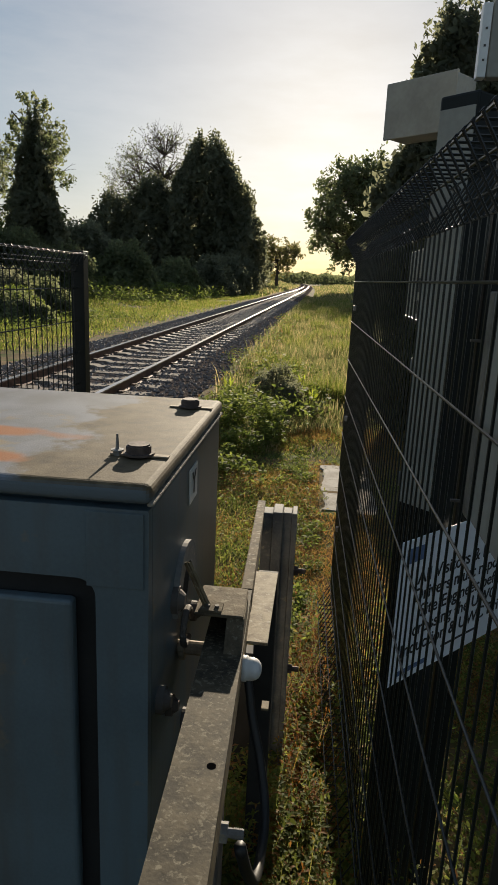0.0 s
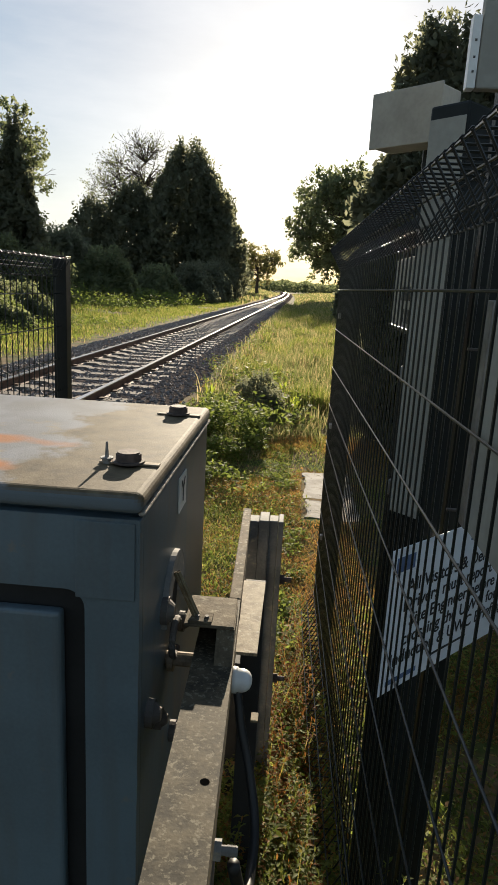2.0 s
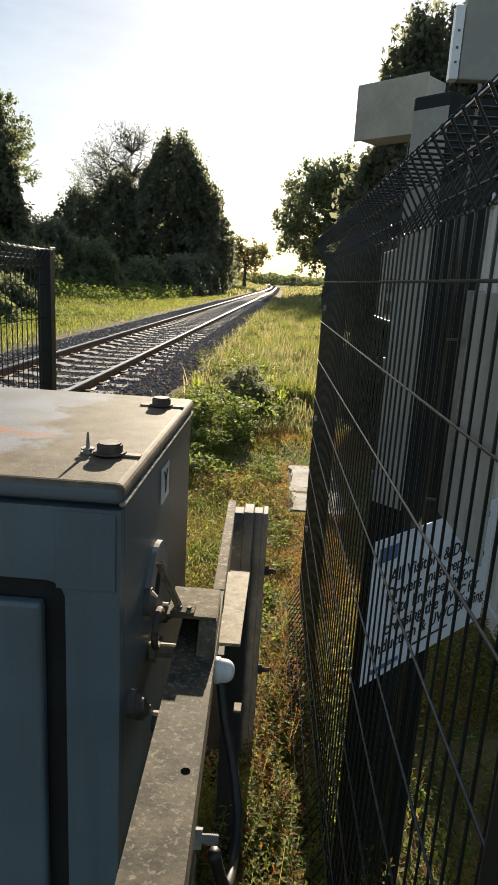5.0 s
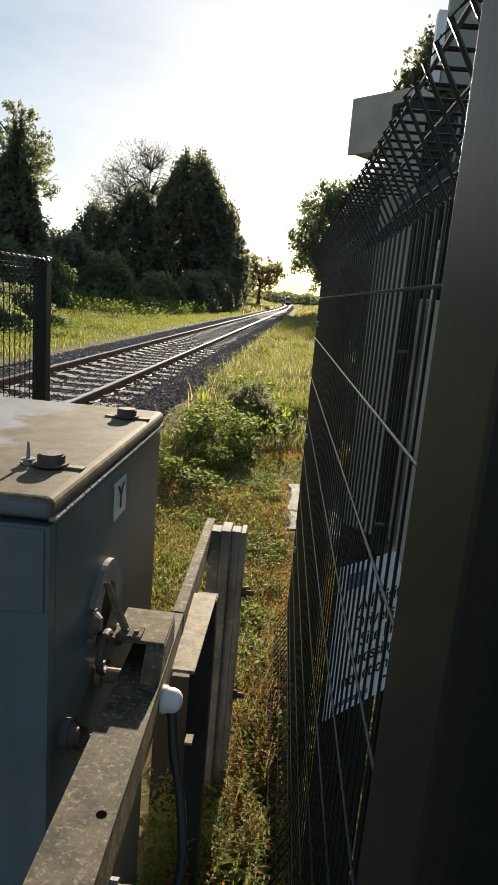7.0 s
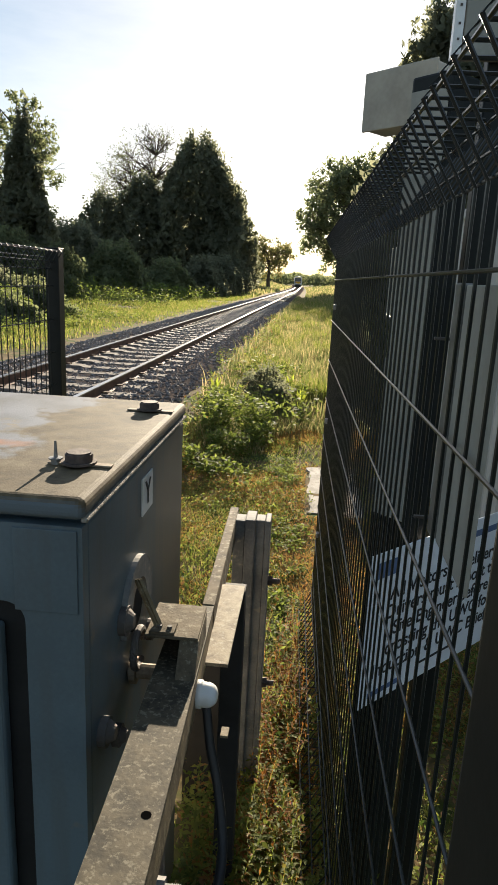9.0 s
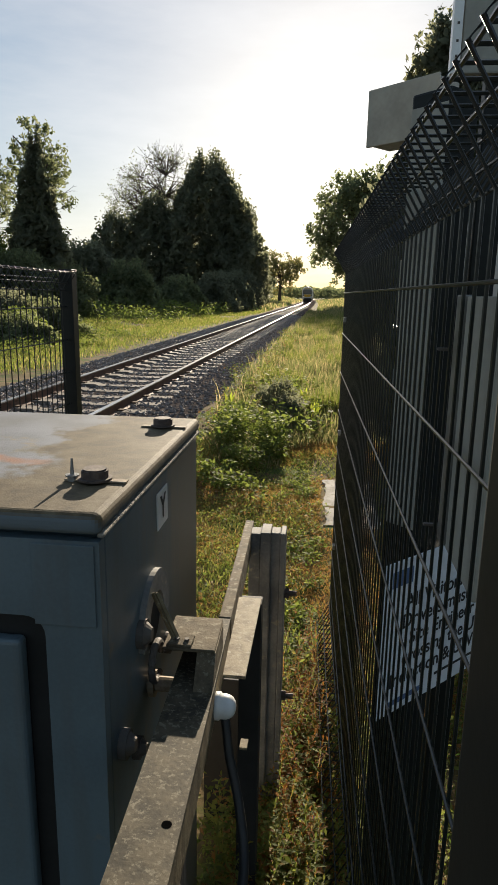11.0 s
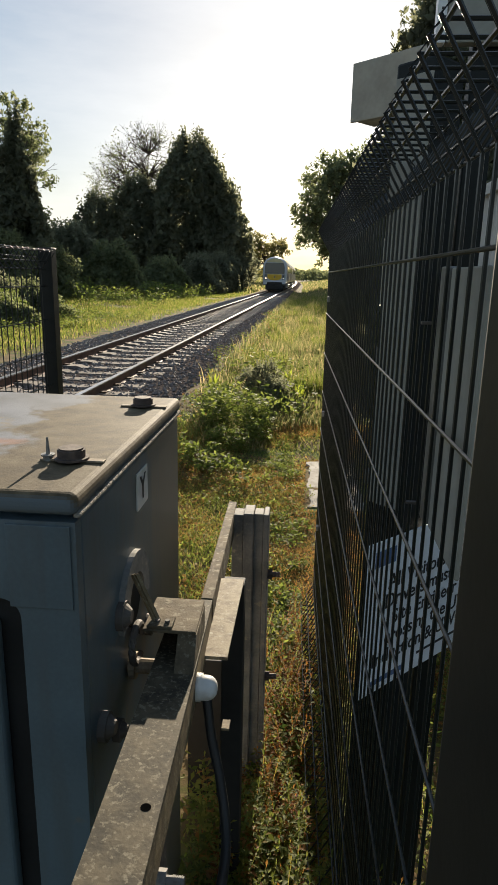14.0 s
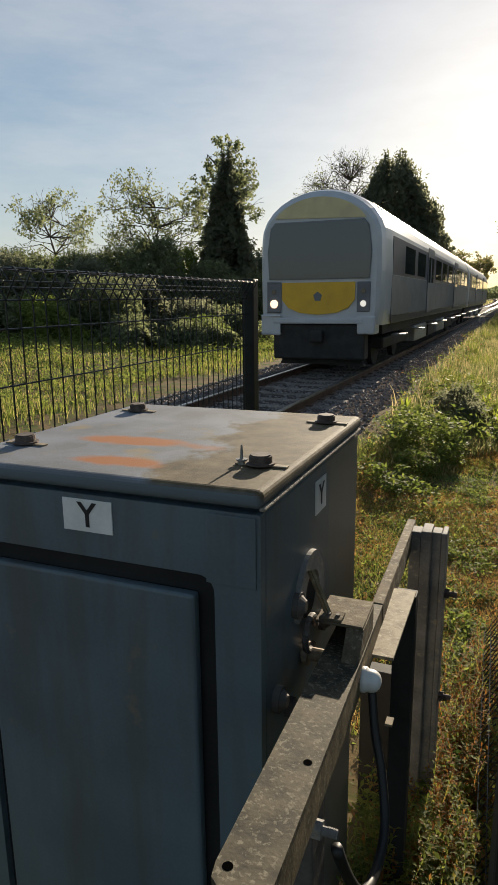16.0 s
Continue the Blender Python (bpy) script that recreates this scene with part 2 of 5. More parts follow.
# grey of the front fittings; on coach sides and doors it paints their shade
M_TSIDE = mat("train_grey_with_side_shade", (0.16, 0.165, 0.18), (0.11, 0.115, 0.125), 0.45, scale=2, fine=30, bump=0.03)
M_TDARK = mat("underframe_and_shade_black", (0.03, 0.028, 0.026), (0.015, 0.014, 0.013), 0.75, scale=4, fine=30)
M_TROOF = mat("grey_train_roof", (0.30, 0.30, 0.30), (0.2, 0.2, 0.2), 0.45, scale=1.5, fine=20, bump=0.03)
M_TGLASS = glassy("train_glass", (0.02, 0.025, 0.03), 0.04)
M_TSCREEN = glassy("tinted_windscreen", (0.05, 0.06, 0.07), 0.12)
M_LAMP = glow("lit_headlamp", (1.0, 0.72, 0.45), 0.9)
M_LAMP2 = glow("dim_headlamp", (1.0, 0.92, 0.8), 0.35)
M_GRASS = leafy("grass_blades", (0.085, 0.112, 0.04), (0.20, 0.20, 0.085), 0.5, dry=(0.36, 0.29, 0.16), dry_at=0.66)
M_GRASSG = leafy("green_grass_blades", (0.10, 0.13, 0.03), (0.18, 0.20, 0.055), 0.5, dry=(0.30, 0.25, 0.11), dry_at=0.72)
M_WEED = leafy("weed_leaves", (0.06, 0.095, 0.025), (0.25, 0.27, 0.075), 0.5, dry=(0.25, 0.145, 0.07), dry_at=0.78)
M_DRY = leafy("dry_brown_growth", (0.23, 0.128, 0.05), (0.38, 0.228, 0.095), 0.5, dry=(0.19, 0.19, 0.06), dry_at=0.66)
M_BUSH = leafy("nettle_leaves", (0.085, 0.115, 0.03), (0.19, 0.215, 0.06), 0.5)
M_HERB = leafy("pointed_weed_leaves", (0.085, 0.115, 0.03), (0.22, 0.235, 0.065), 0.58, dry=(0.28, 0.15, 0.055), dry_at=0.78, spec=0.25)
M_RED = leafy("withered_weed_leaves", (0.14, 0.06, 0.025), (0.28, 0.14, 0.05), 0.58, dry=(0.22, 0.22, 0.065), dry_at=0.6)
M_DOCK = leafy("dock_leaves", (0.20, 0.24, 0.05), (0.30, 0.33, 0.07), 0.6)
M_BOLT = mat("dark_rusted_bolt", (0.135, 0.10, 0.082), (0.07, 0.052, 0.045), 0.75, 0.2, scale=40, fine=160, bump=0.4, spot=(0.17, 0.12, 0.08), spot_at=0.66, spot_scale=60, bump_dist=0.003)
M_STRAP = mat("weathered_brown_strap", (0.32, 0.25, 0.17), (0.2, 0.15, 0.10), 0.75, 0.1, scale=40, fine=160, bump=0.3, bump_dist=0.002)
# golden sun on the beam's side face painted into this tan base
M_WEB = mat("sunlit_tan_steel", (0.21, 0.162, 0.092), (0.11, 0.085, 0.05), 0.7, 0.0, spec=0.3, scale=18, fine=180, bump=0.5, spot=(0.29, 0.25, 0.165), spot_at=0.6, spot_scale=70, bump_dist=0.003)
M_LEAFD = leafy("dark_evergreen_leaves", (0.105, 0.112, 0.072), (0.15, 0.152, 0.10), 0.68, rough=0.6, spec=0.35)
M_LEAFM = leafy("mid_green_leaves", (0.10, 0.118, 0.06), (0.16, 0.168, 0.088), 0.62, rough=0.6, spec=0.3)
M_LEAFA = leafy("autumn_leaves", (0.12, 0.12, 0.05), (0.21, 0.18, 0.075), 0.5)
M_PINK = leafy("pink_petals", (0.55, 0.25, 0.40), (0.65, 0.35, 0.50), 0.4)


# ---- small builders ----
def link_mesh(name, bm, material, smooth=False):
    me = bpy.data.meshes.new(name)
    bm.to_mesh(me)
    bm.free()
    for mm in (material if isinstance(material, (list, tuple)) else [material]):
        me.materials.append(mm)
    if smooth:
        for p in me.polygons:
            p.use_smooth = True
    return new(name, me)


def part(name, bm, material, parent=None, label="", smooth=False):
    ob = link_mesh(name, bm, material, smooth)
    if parent is not None:
        ob.parent = parent
    if label:
        ob["label"] = label
    return ob


def raw(name, verts, faces, material, parent=None, label="", smooth=False):
    me = bpy.data.meshes.new(name)
    me.from_pydata([tuple(v) for v in verts], [], [tuple(f) for f in faces])
    me.materials.append(material)
    if smooth:
        for p in me.polygons:
            p.use_smooth = True
    ob = new(name, me)
    if parent is not None:
        ob.parent = parent
    if label:
        ob["label"] = label
    return ob


def thing(name, label, category, group="", kind="", at=(0, 0, 0)):
    ob = tagged(new(name), label, category, group, kind)
    ob.location = at
    ob.empty_display_size = 0.1
    return ob


def box(x0, x1, y0, y1, z0, z1, bevel=0.0, bm=None, seg=2):
    bm = bm or bmesh.new()
    r = bmesh.ops.create_cube(bm, size=1)
    vs = r["verts"]
    for v in vs:
        v.co = Vector(((x0 + x1) / 2 + v.co.x * (x1 - x0), (y0 + y1) / 2 + v.co.y * (y1 - y0), (z0 + z1) / 2 + v.co.z * (z1 - z0)))
    if bevel:
        es = {e for v in vs for e in v.link_edges}
        bmesh.ops.bevel(bm, geom=list(es), offset=bevel, segments=seg, affect="EDGES", profile=0.5)
    return bm


def rod(p0, p1, r, n=8, bm=None, r1=None):
    """A cylinder or cone from p0 to p1."""
    bm = bm or bmesh.new()
    p0, p1 = Vector(p0), Vector(p1)
    d = p1 - p0
    m = Matrix.Translation((p0 + p1) / 2) @ d.to_track_quat("Z", "Y").to_matrix().to_4x4()
    bmesh.ops.create_cone(bm, cap_ends=True, segments=n, radius1=r, radius2=r if r1 is None else r1, depth=d.length, matrix=m)
    return bm


def tube(points, r, n=6, bm=None):
    """A bent wire or cable through the points."""
    bm = bm or bmesh.new()
    pts = [Vector(p) for p in points]
    rings = []
    for i, p in enumerate(pts):
        d = (pts[min(i + 1, len(pts) - 1)] - pts[max(i - 1, 0)]).normalized()
        side = d.cross(Vector((0.123, 0.37, 0.92))).normalized()
        up = side.cross(d)
        rings.append([bm.verts.new(p + (side * math.cos(2 * math.pi * k / n) + up * math.sin(2 * math.pi * k / n)) * r) for k in range(n)])
    for a, b in zip(rings, rings[1:]):
        for k in range(n):
            bm.faces.new((a[k], a[(k + 1) % n], b[(k + 1) % n], b[k]))
    bm.faces.new(rings[0][::-1])
    bm.faces.new(rings[-1])
    return bm


def prism(profile, axis, a0, a1, bm=None):
    """Extrude a closed 2D profile along an axis: 'x' takes (y, z), 'y' takes (x, z), 'z' takes (x, y)."""
    bm = bm or bmesh.new()
    put = {"x": lambda u, v, a: (a, u, v), "y": lambda u, v, a: (u, a, v), "z": lambda u, v, a: (u, v, a)}[axis]
    A = [bm.verts.new(put(u, v, a0)) for u, v in profile]
    B = [bm.verts.new(put(u, v, a1)) for u, v in profile]
    n = len(profile)
    for i in range(n):
        bm.faces.new((A[i], A[(i + 1) % n], B[(i + 1) % n], B[i]))
    bm.faces.new(A[::-1])
    bm.faces.new(B)
    bmesh.ops.recalc_face_normals(bm, faces=bm.faces)
    return bm


# ---- ground ----
def smooth01(a, b, v):
    t = min(1.0, max(0.0, (v - a) / (b - a)))
    return t * t * (3 - 2 * t)


def curve_x(y):
    """The track bends slightly to the left far away."""
    return -3.3 - 7e-5 * max(0.0, y - 90.0) ** 2


def ground_z(x, y):
    u = x - curve_x(y) - 3.3
    z = -0.06 - 0.32 * smooth01(-1.5, -0.7, u) + 0.02 * smooth01(-5.6, -7.5, u)
    z += 0.3 * smooth01(8, 60, y) * smooth01(-0.5, 1.5, u)
    z += 0.5 * smooth01(-7.5, -14, u) + 0.8 * smooth01(40, 140, y) * smooth01(2, 12, abs(u + 3.3) - 2.5)
    near = 1.0 - smooth01(30, 60, abs(y))
    z += 0.03 * near * noise.noise(Vector((x * 0.9, y * 0.9, 0.0)))
    z += 0.05 * smooth01(2.6, 5, abs(u + 3.3)) * noise.noise(Vector((x * 0.25, y * 0.25, 3.0)))
    return z


def build_ground():
    xs = [-900, -300, -120, -60, -40] + [-30 + i for i in range(16)] + [-14 + 0.5 * i for i in range(24)] + [-2 + 0.1 * i for i in range(30)] + [1 + 0.5 * i for i in range(30)] + [16 + i for i in range(15)] + [40, 60, 120, 300, 900]
    ys = [-300, -60, -20, -8] + [-4 + 0.5 * i for i in range(70)] + [31 + 2 * i for i in range(35)] + [105, 120, 140, 170, 210, 260, 330, 420, 520, 700, 1000, 1600]
    verts = [(x, y, ground_z(x, y)) for y in ys for x in xs]
    w = len(xs)
    faces = [(j * w + i, j * w + i + 1, (j + 1) * w + i + 1, (j + 1) * w + i) for j in range(len(ys) - 1) for i in range(w - 1)]
    g = raw("ground", verts, faces, M_EARTH, smooth=True)
    tagged(g, "bare brown soil and trodden turf beside the railway", "ground", kind="structure")


# ---- railway ----
RAIL_TOP = 0.18


def build_track():
    ys = [-40, -10, 0, 10, 20, 30, 45, 60, 80, 100, 120, 150, 190, 240, 300, 380, 480, 600]
    prof = [(-2.5, -0.12), (-1.75, 0.02), (-1.25, 0.045), (-0.95, 0.045), (-0.6, 0.018), (0.6, 0.018), (0.95, 0.045), (1.25, 0.045), (1.65, 0.0), (2.18, -0.21)]
    verts, faces = [], []
    for y in ys:
        verts += [(curve_x(y) + u, y, v) for u, v in prof]
    for j in range(len(ys) - 1):
        for i in range(9):
            faces.append((j * 10 + i, j * 10 + i + 1, j * 10 + 11 + i, j * 10 + 10 + i))
    bed = raw("ballast_bed", verts, faces, M_BED)
    tagged(bed, "grey crushed-stone ballast bed under the railway track", "ballast", kind="structure")
    # loose stones, denser near the crossing
    rng = np.random.RandomState(4)
    base = np.array([(1, 0, 0), (-1, 0, 0), (0, 1, 0), (0, -1, 0), (0, 0, 1), (0, 0, -1)], float)
    tri = [(0, 2, 4), (2, 1, 4), (1, 3, 4), (3, 0, 4), (2, 0, 5), (1, 2, 5), (3, 1, 5), (0, 3, 5)]
    V, F = [], []
    count = 42000
    for k in range(count):
        y = 3.0 + 52 * rng.rand() ** 1.6 if k < 36000 else rng.uniform(-8.0, 3.0)
        u = rng.uniform(-2.6, 2.42 if y > 8.5 else 2.1)
        h = float(np.interp(u, [q[0] for q in prof], [q[1] for q in prof])) - 0.004
        r = rng.uniform(0.014, 0.034) * (1 + y / 90)
        p = base * (r * rng.uniform(0.6, 1.25, (6, 1))) * rng.uniform(0.7, 1.2, 3)
        a = rng.uniform(0, 6.28)
        c, s = math.cos(a), math.sin(a)
        p = p @ np.array([[c, s, 0], [-s, c, 0], [0, 0, 0.8]])
        n0 = len(V)
        V.extend((p + np.array([curve_x(y) + u, y, h + r * 0.35])).tolist())
        F.extend([(n0 + a_, n0 + b_, n0 + c_) for a_, b_, c_ in tri])
    st = raw("ballast_stones", V, F, M_BALLAST)
    tagged(st, "loose angular grey ballast stones along the track", "stones", kind="stuff")

    track = thing("railway_track", "single railway track with polished rails on concrete sleepers", "track", kind="structure")
    head = [(-0.035, 0.0), (-0.035, -0.03), (-0.01, -0.045), (-0.01, -0.125), (-0.07, -0.14), (-0.07, -0.15), (0.07, -0.15), (0.07, -0.14), (0.01, -0.125), (0.01, -0.045), (0.035, -0.03), (0.035, 0.0)]
    rys = [-40] + [i * 5 for i in range(0, 30)] + [150 + 20 * i for i in range(23)]
    for side in (-0.752, 0.752):
        V, F, n = [], [], len(head)
        for y in rys:
            V += [(curve_x(y) + side + u, y, RAIL_TOP - 0.002 + v) for u, v in head]
        for j in range(len(rys) - 1):
            F += [(j * n + i, j * n + (i + 1) % n, (j + 1) * n + (i + 1) % n, (j + 1) * n + i) for i in range(n - 1)]
        rail = raw("rail", V, F, M_RAIL, track, "rust-brown steel rail")
        V, F = [], []
        for y in rys:
            V += [(curve_x(y) + side - 0.033, y, RAIL_TOP), (curve_x(y) + side + 0.033, y, RAIL_TOP), (curve_x(y) + side + 0.036, y, RAIL_TOP - 0.012), (curve_x(y) + side - 0.036, y, RAIL_TOP - 0.012)]
        for j in range(len(rys) - 1):
            F += [(j * 4, j * 4 + 1, j * 4 + 5, j * 4 + 4), (j * 4 + 1, j * 4 + 2, j * 4 + 6, j * 4 + 5), (j * 4 + 3, j * 4, j * 4 + 4, j * 4 + 7)]
        raw("rail_head", V, F, M_RAILTOP, rail, "bright polished running surface")
    sl = prism([(-1.25, -0.13), (-1.25, 0.035), (-1.2, 0.055), (-0.45, 0.055), (-0.38, 0.03), (0.38, 0.03), (0.45, 0.055), (1.2, 0.055), (1.25, 0.035), (1.25, -0.13)], "y", -0.125, 0.125)
    first = part("sleeper", sl, M_SLEEPER, track)
    first.location = (-3.3, 2.0, 0)
    cl = box(-0.10, 0.10, -0.05, 0.05, 0.05, 0.075, 0.006)
    clip = part("rail_clip", cl, M_RUSTY, first)
    clip.location = (-0.752, 0, 0)
    c2 = new("rail_clip", clip.data)
    c2.parent = first
    c2.location = (0.752, 0, 0)
    for k in [j for j in range(-20, 170) if j != 0]:
        y = 2.0 + 0.65 * k
        s = new("sleeper", first.data)
        s.parent = track
        s.location = (curve_x(y), y, 0)
        if k < 50:
            for sx in (-0.752, 0.752):
                c = new("rail_clip", clip.data)
                c.parent = s
                c.location = (sx, 0, 0)


# ---- equipment cabinet ----
CX0, CX1, CY0, CY1, CZ0, CZ1 = -0.835, -0.070, 0.812, 1.632, -0.36, 1.322


def cabinet_top_material():
    m = mat("weathered_cabinet_lid", (0.22, 0.235, 0.265), (0.15, 0.155, 0.165), 0.75, scale=7, fine=260, bump=0.5, spec=0.25, spot=(0.24, 0.20, 0.14), spot_at=0.62, spot_scale=6, bump_dist=0.003)
    n, l = m.node_tree.nodes, m.node_tree.links
    b = n["Principled BSDF"]
    src = b.inputs["Base Color"].links[0].from_socket
    tc = n.new("ShaderNodeTexCoord")
    wob = n.new("ShaderNodeTexNoise")
    wob.inputs["Scale"].default_value, wob.inputs["Detail"].default_value = 9.0, 6.0
    l.new(tc.outputs["Object"], wob.inputs["Vector"])
    prev = src
    sep = n.new("ShaderNodeSeparateXYZ")
    l.new(tc.outputs["Object"], sep.inputs[0])
    big = n.new("ShaderNodeTexNoise")
    big.inputs["Scale"].default_value, big.inputs["Detail"].default_value, big.inputs["Roughness"].default_value = 5.5, 7.0, 0.6
    l.new(tc.outputs["Object"], big.inputs["Vector"])
    edge = n.new("ShaderNodeMath")
    edge.operation = "MULTIPLY_ADD"
    edge.inputs[1].default_value = 0.55
    l.new(big.outputs["Fac"], edge.inputs[0])
    sh_ = n.new("ShaderNodeMath")
    sh_.operation = "ADD"
    sh_.inputs[1].default_value = 0.05
    l.new(sep.outputs["X"], sh_.inputs[0])
    l.new(sh_.outputs[0], edge.inputs[2])
    er = n.new("ShaderNodeValToRGB")
    er.color_ramp.elements[0].position, er.color_ramp.elements[1].position = 0.0, 0.05
    l.new(edge.outputs[0], er.inputs["Fac"])
    em = n.new("ShaderNodeMix")
    em.data_type = "RGBA"
    mot = n.new("ShaderNodeTexNoise")
    mot.inputs["Scale"].default_value, mot.inputs["Detail"].default_value, mot.inputs["Roughness"].default_value = 16.0, 9.0, 0.68
    l.new(tc.outputs["Object"], mot.inputs["Vector"])
    mr = n.new("ShaderNodeValToRGB")
    mr.color_ramp.elements[0].position, mr.color_ramp.elements[0].color = 0.36, (0.058, 0.044, 0.025, 1)
    mr.color_ramp.elements[1].position, mr.color_ramp.elements[1].color = 0.68, (0.175, 0.14, 0.085, 1)
    e_ = mr.color_ramp.elements.new(0.5)
    e_.color = (0.115, 0.085, 0.046, 1)
    l.new(mot.outputs["Fac"], mr.inputs["Fac"])
    l.new(mr.outputs["Color"], em.inputs["B"])
    l.new(er.outputs["Color"], em.inputs["Factor"])
    l.new(prev, em.inputs["A"])
    prev = em.outputs["Result"]
    for cx, cy, sx, sy in ((-0.49, 1.115, 0.20, 0.055), (-0.44, 0.925, 0.15, 0.045)):
        mp_ = n.new("ShaderNodeMapping")
        mp_.vector_type = "TEXTURE"
        mp_.inputs["Location"].default_value = (cx, cy, CZ1)
        mp_.inputs["Scale"].default_value = (sx, sy, 1.0)
        l.new(tc.outputs["Object"], mp_.inputs["Vector"])
        ln = n.new("ShaderNodeVectorMath")
        ln.operation = "LENGTH"
        l.new(mp_.outputs["Vector"], ln.inputs[0])
        ad = n.new("ShaderNodeMath")
        ad.operation = "MULTIPLY_ADD"
        ad.inputs[1].default_value = 1.6
        l.new(wob.outputs["Fac"], ad.inputs[0])
        l.new(ln.outputs["Value"], ad.inputs[2])
        rr = n.new("ShaderNodeValToRGB")
        rr.color_ramp.elements[0].position, rr.color_ramp.elements[0].color = 0.58, (1, 1, 1, 1)
        rr.color_ramp.elements[1].position, rr.color_ramp.elements[1].color = 0.74, (0, 0, 0, 1)
        hf = n.new("ShaderNodeMath")
        hf.operation = "MULTIPLY"
        hf.inputs[1].default_value = 0.42
        l.new(ad.outputs[0], hf.inputs[0])
        l.new(hf.outputs[0], rr.inputs["Fac"])
        mm = n.new("ShaderNodeMix")
        mm.data_type = "RGBA"
        mm.inputs["B"].default_value = (0.33, 0.125, 0.045, 1)
        l.new(rr.outputs["Color"], mm.inputs["Factor"])
        l.new(prev, mm.inputs["A"])
        prev = mm.outputs["Result"]
    # dirt and bleaching lie on the upward face, the lip keeps the cabinet's paint
    geo = n.new("ShaderNodeNewGeometry")
    sn = n.new("ShaderNodeSeparateXYZ")
    l.new(geo.outputs["True Normal"], sn.inputs[0])
    nr = n.new("ShaderNodeMapRange")
    nr.inputs["From Min"].default_value, nr.inputs["From Max"].default_value = 0.25, 0.75
    sx = n.new("ShaderNodeMath")
    sx.operation = "MULTIPLY_ADD"
    sx.inputs[1].default_value = 0.62
    l.new(sn.outputs["X"], sx.inputs[0])
    l.new(sn.outputs["Z"], sx.inputs[2])
    l.new(sx.outputs[0], nr.inputs["Value"])
    lm = n.new("ShaderNodeMix")
    lm.data_type = "RGBA"
    lm.inputs["A"].default_value = (0.12, 0.145, 0.16, 1)
    l.new(nr.outputs["Result"], lm.inputs["Factor"])
    l.new(prev, lm.inputs["B"])
    l.new(lm.outputs["Result"], b.inputs["Base Color"])
    return m


def letter(ch, size, material, parent, m, label=""):
    cu = bpy.data.curves.new("letter", "FONT")
    cu.body, cu.size, cu.align_x, cu.align_y = ch, size, "CENTER", "CENTER"
    cu.extrude, cu.offset = 0.0004, size * 0.012
    cu.materials.append(material)
    ob = new("lettering", cu)
    ob.parent = parent
    ob.matrix_local = m
    if label:
        ob["label"] = label
    return ob


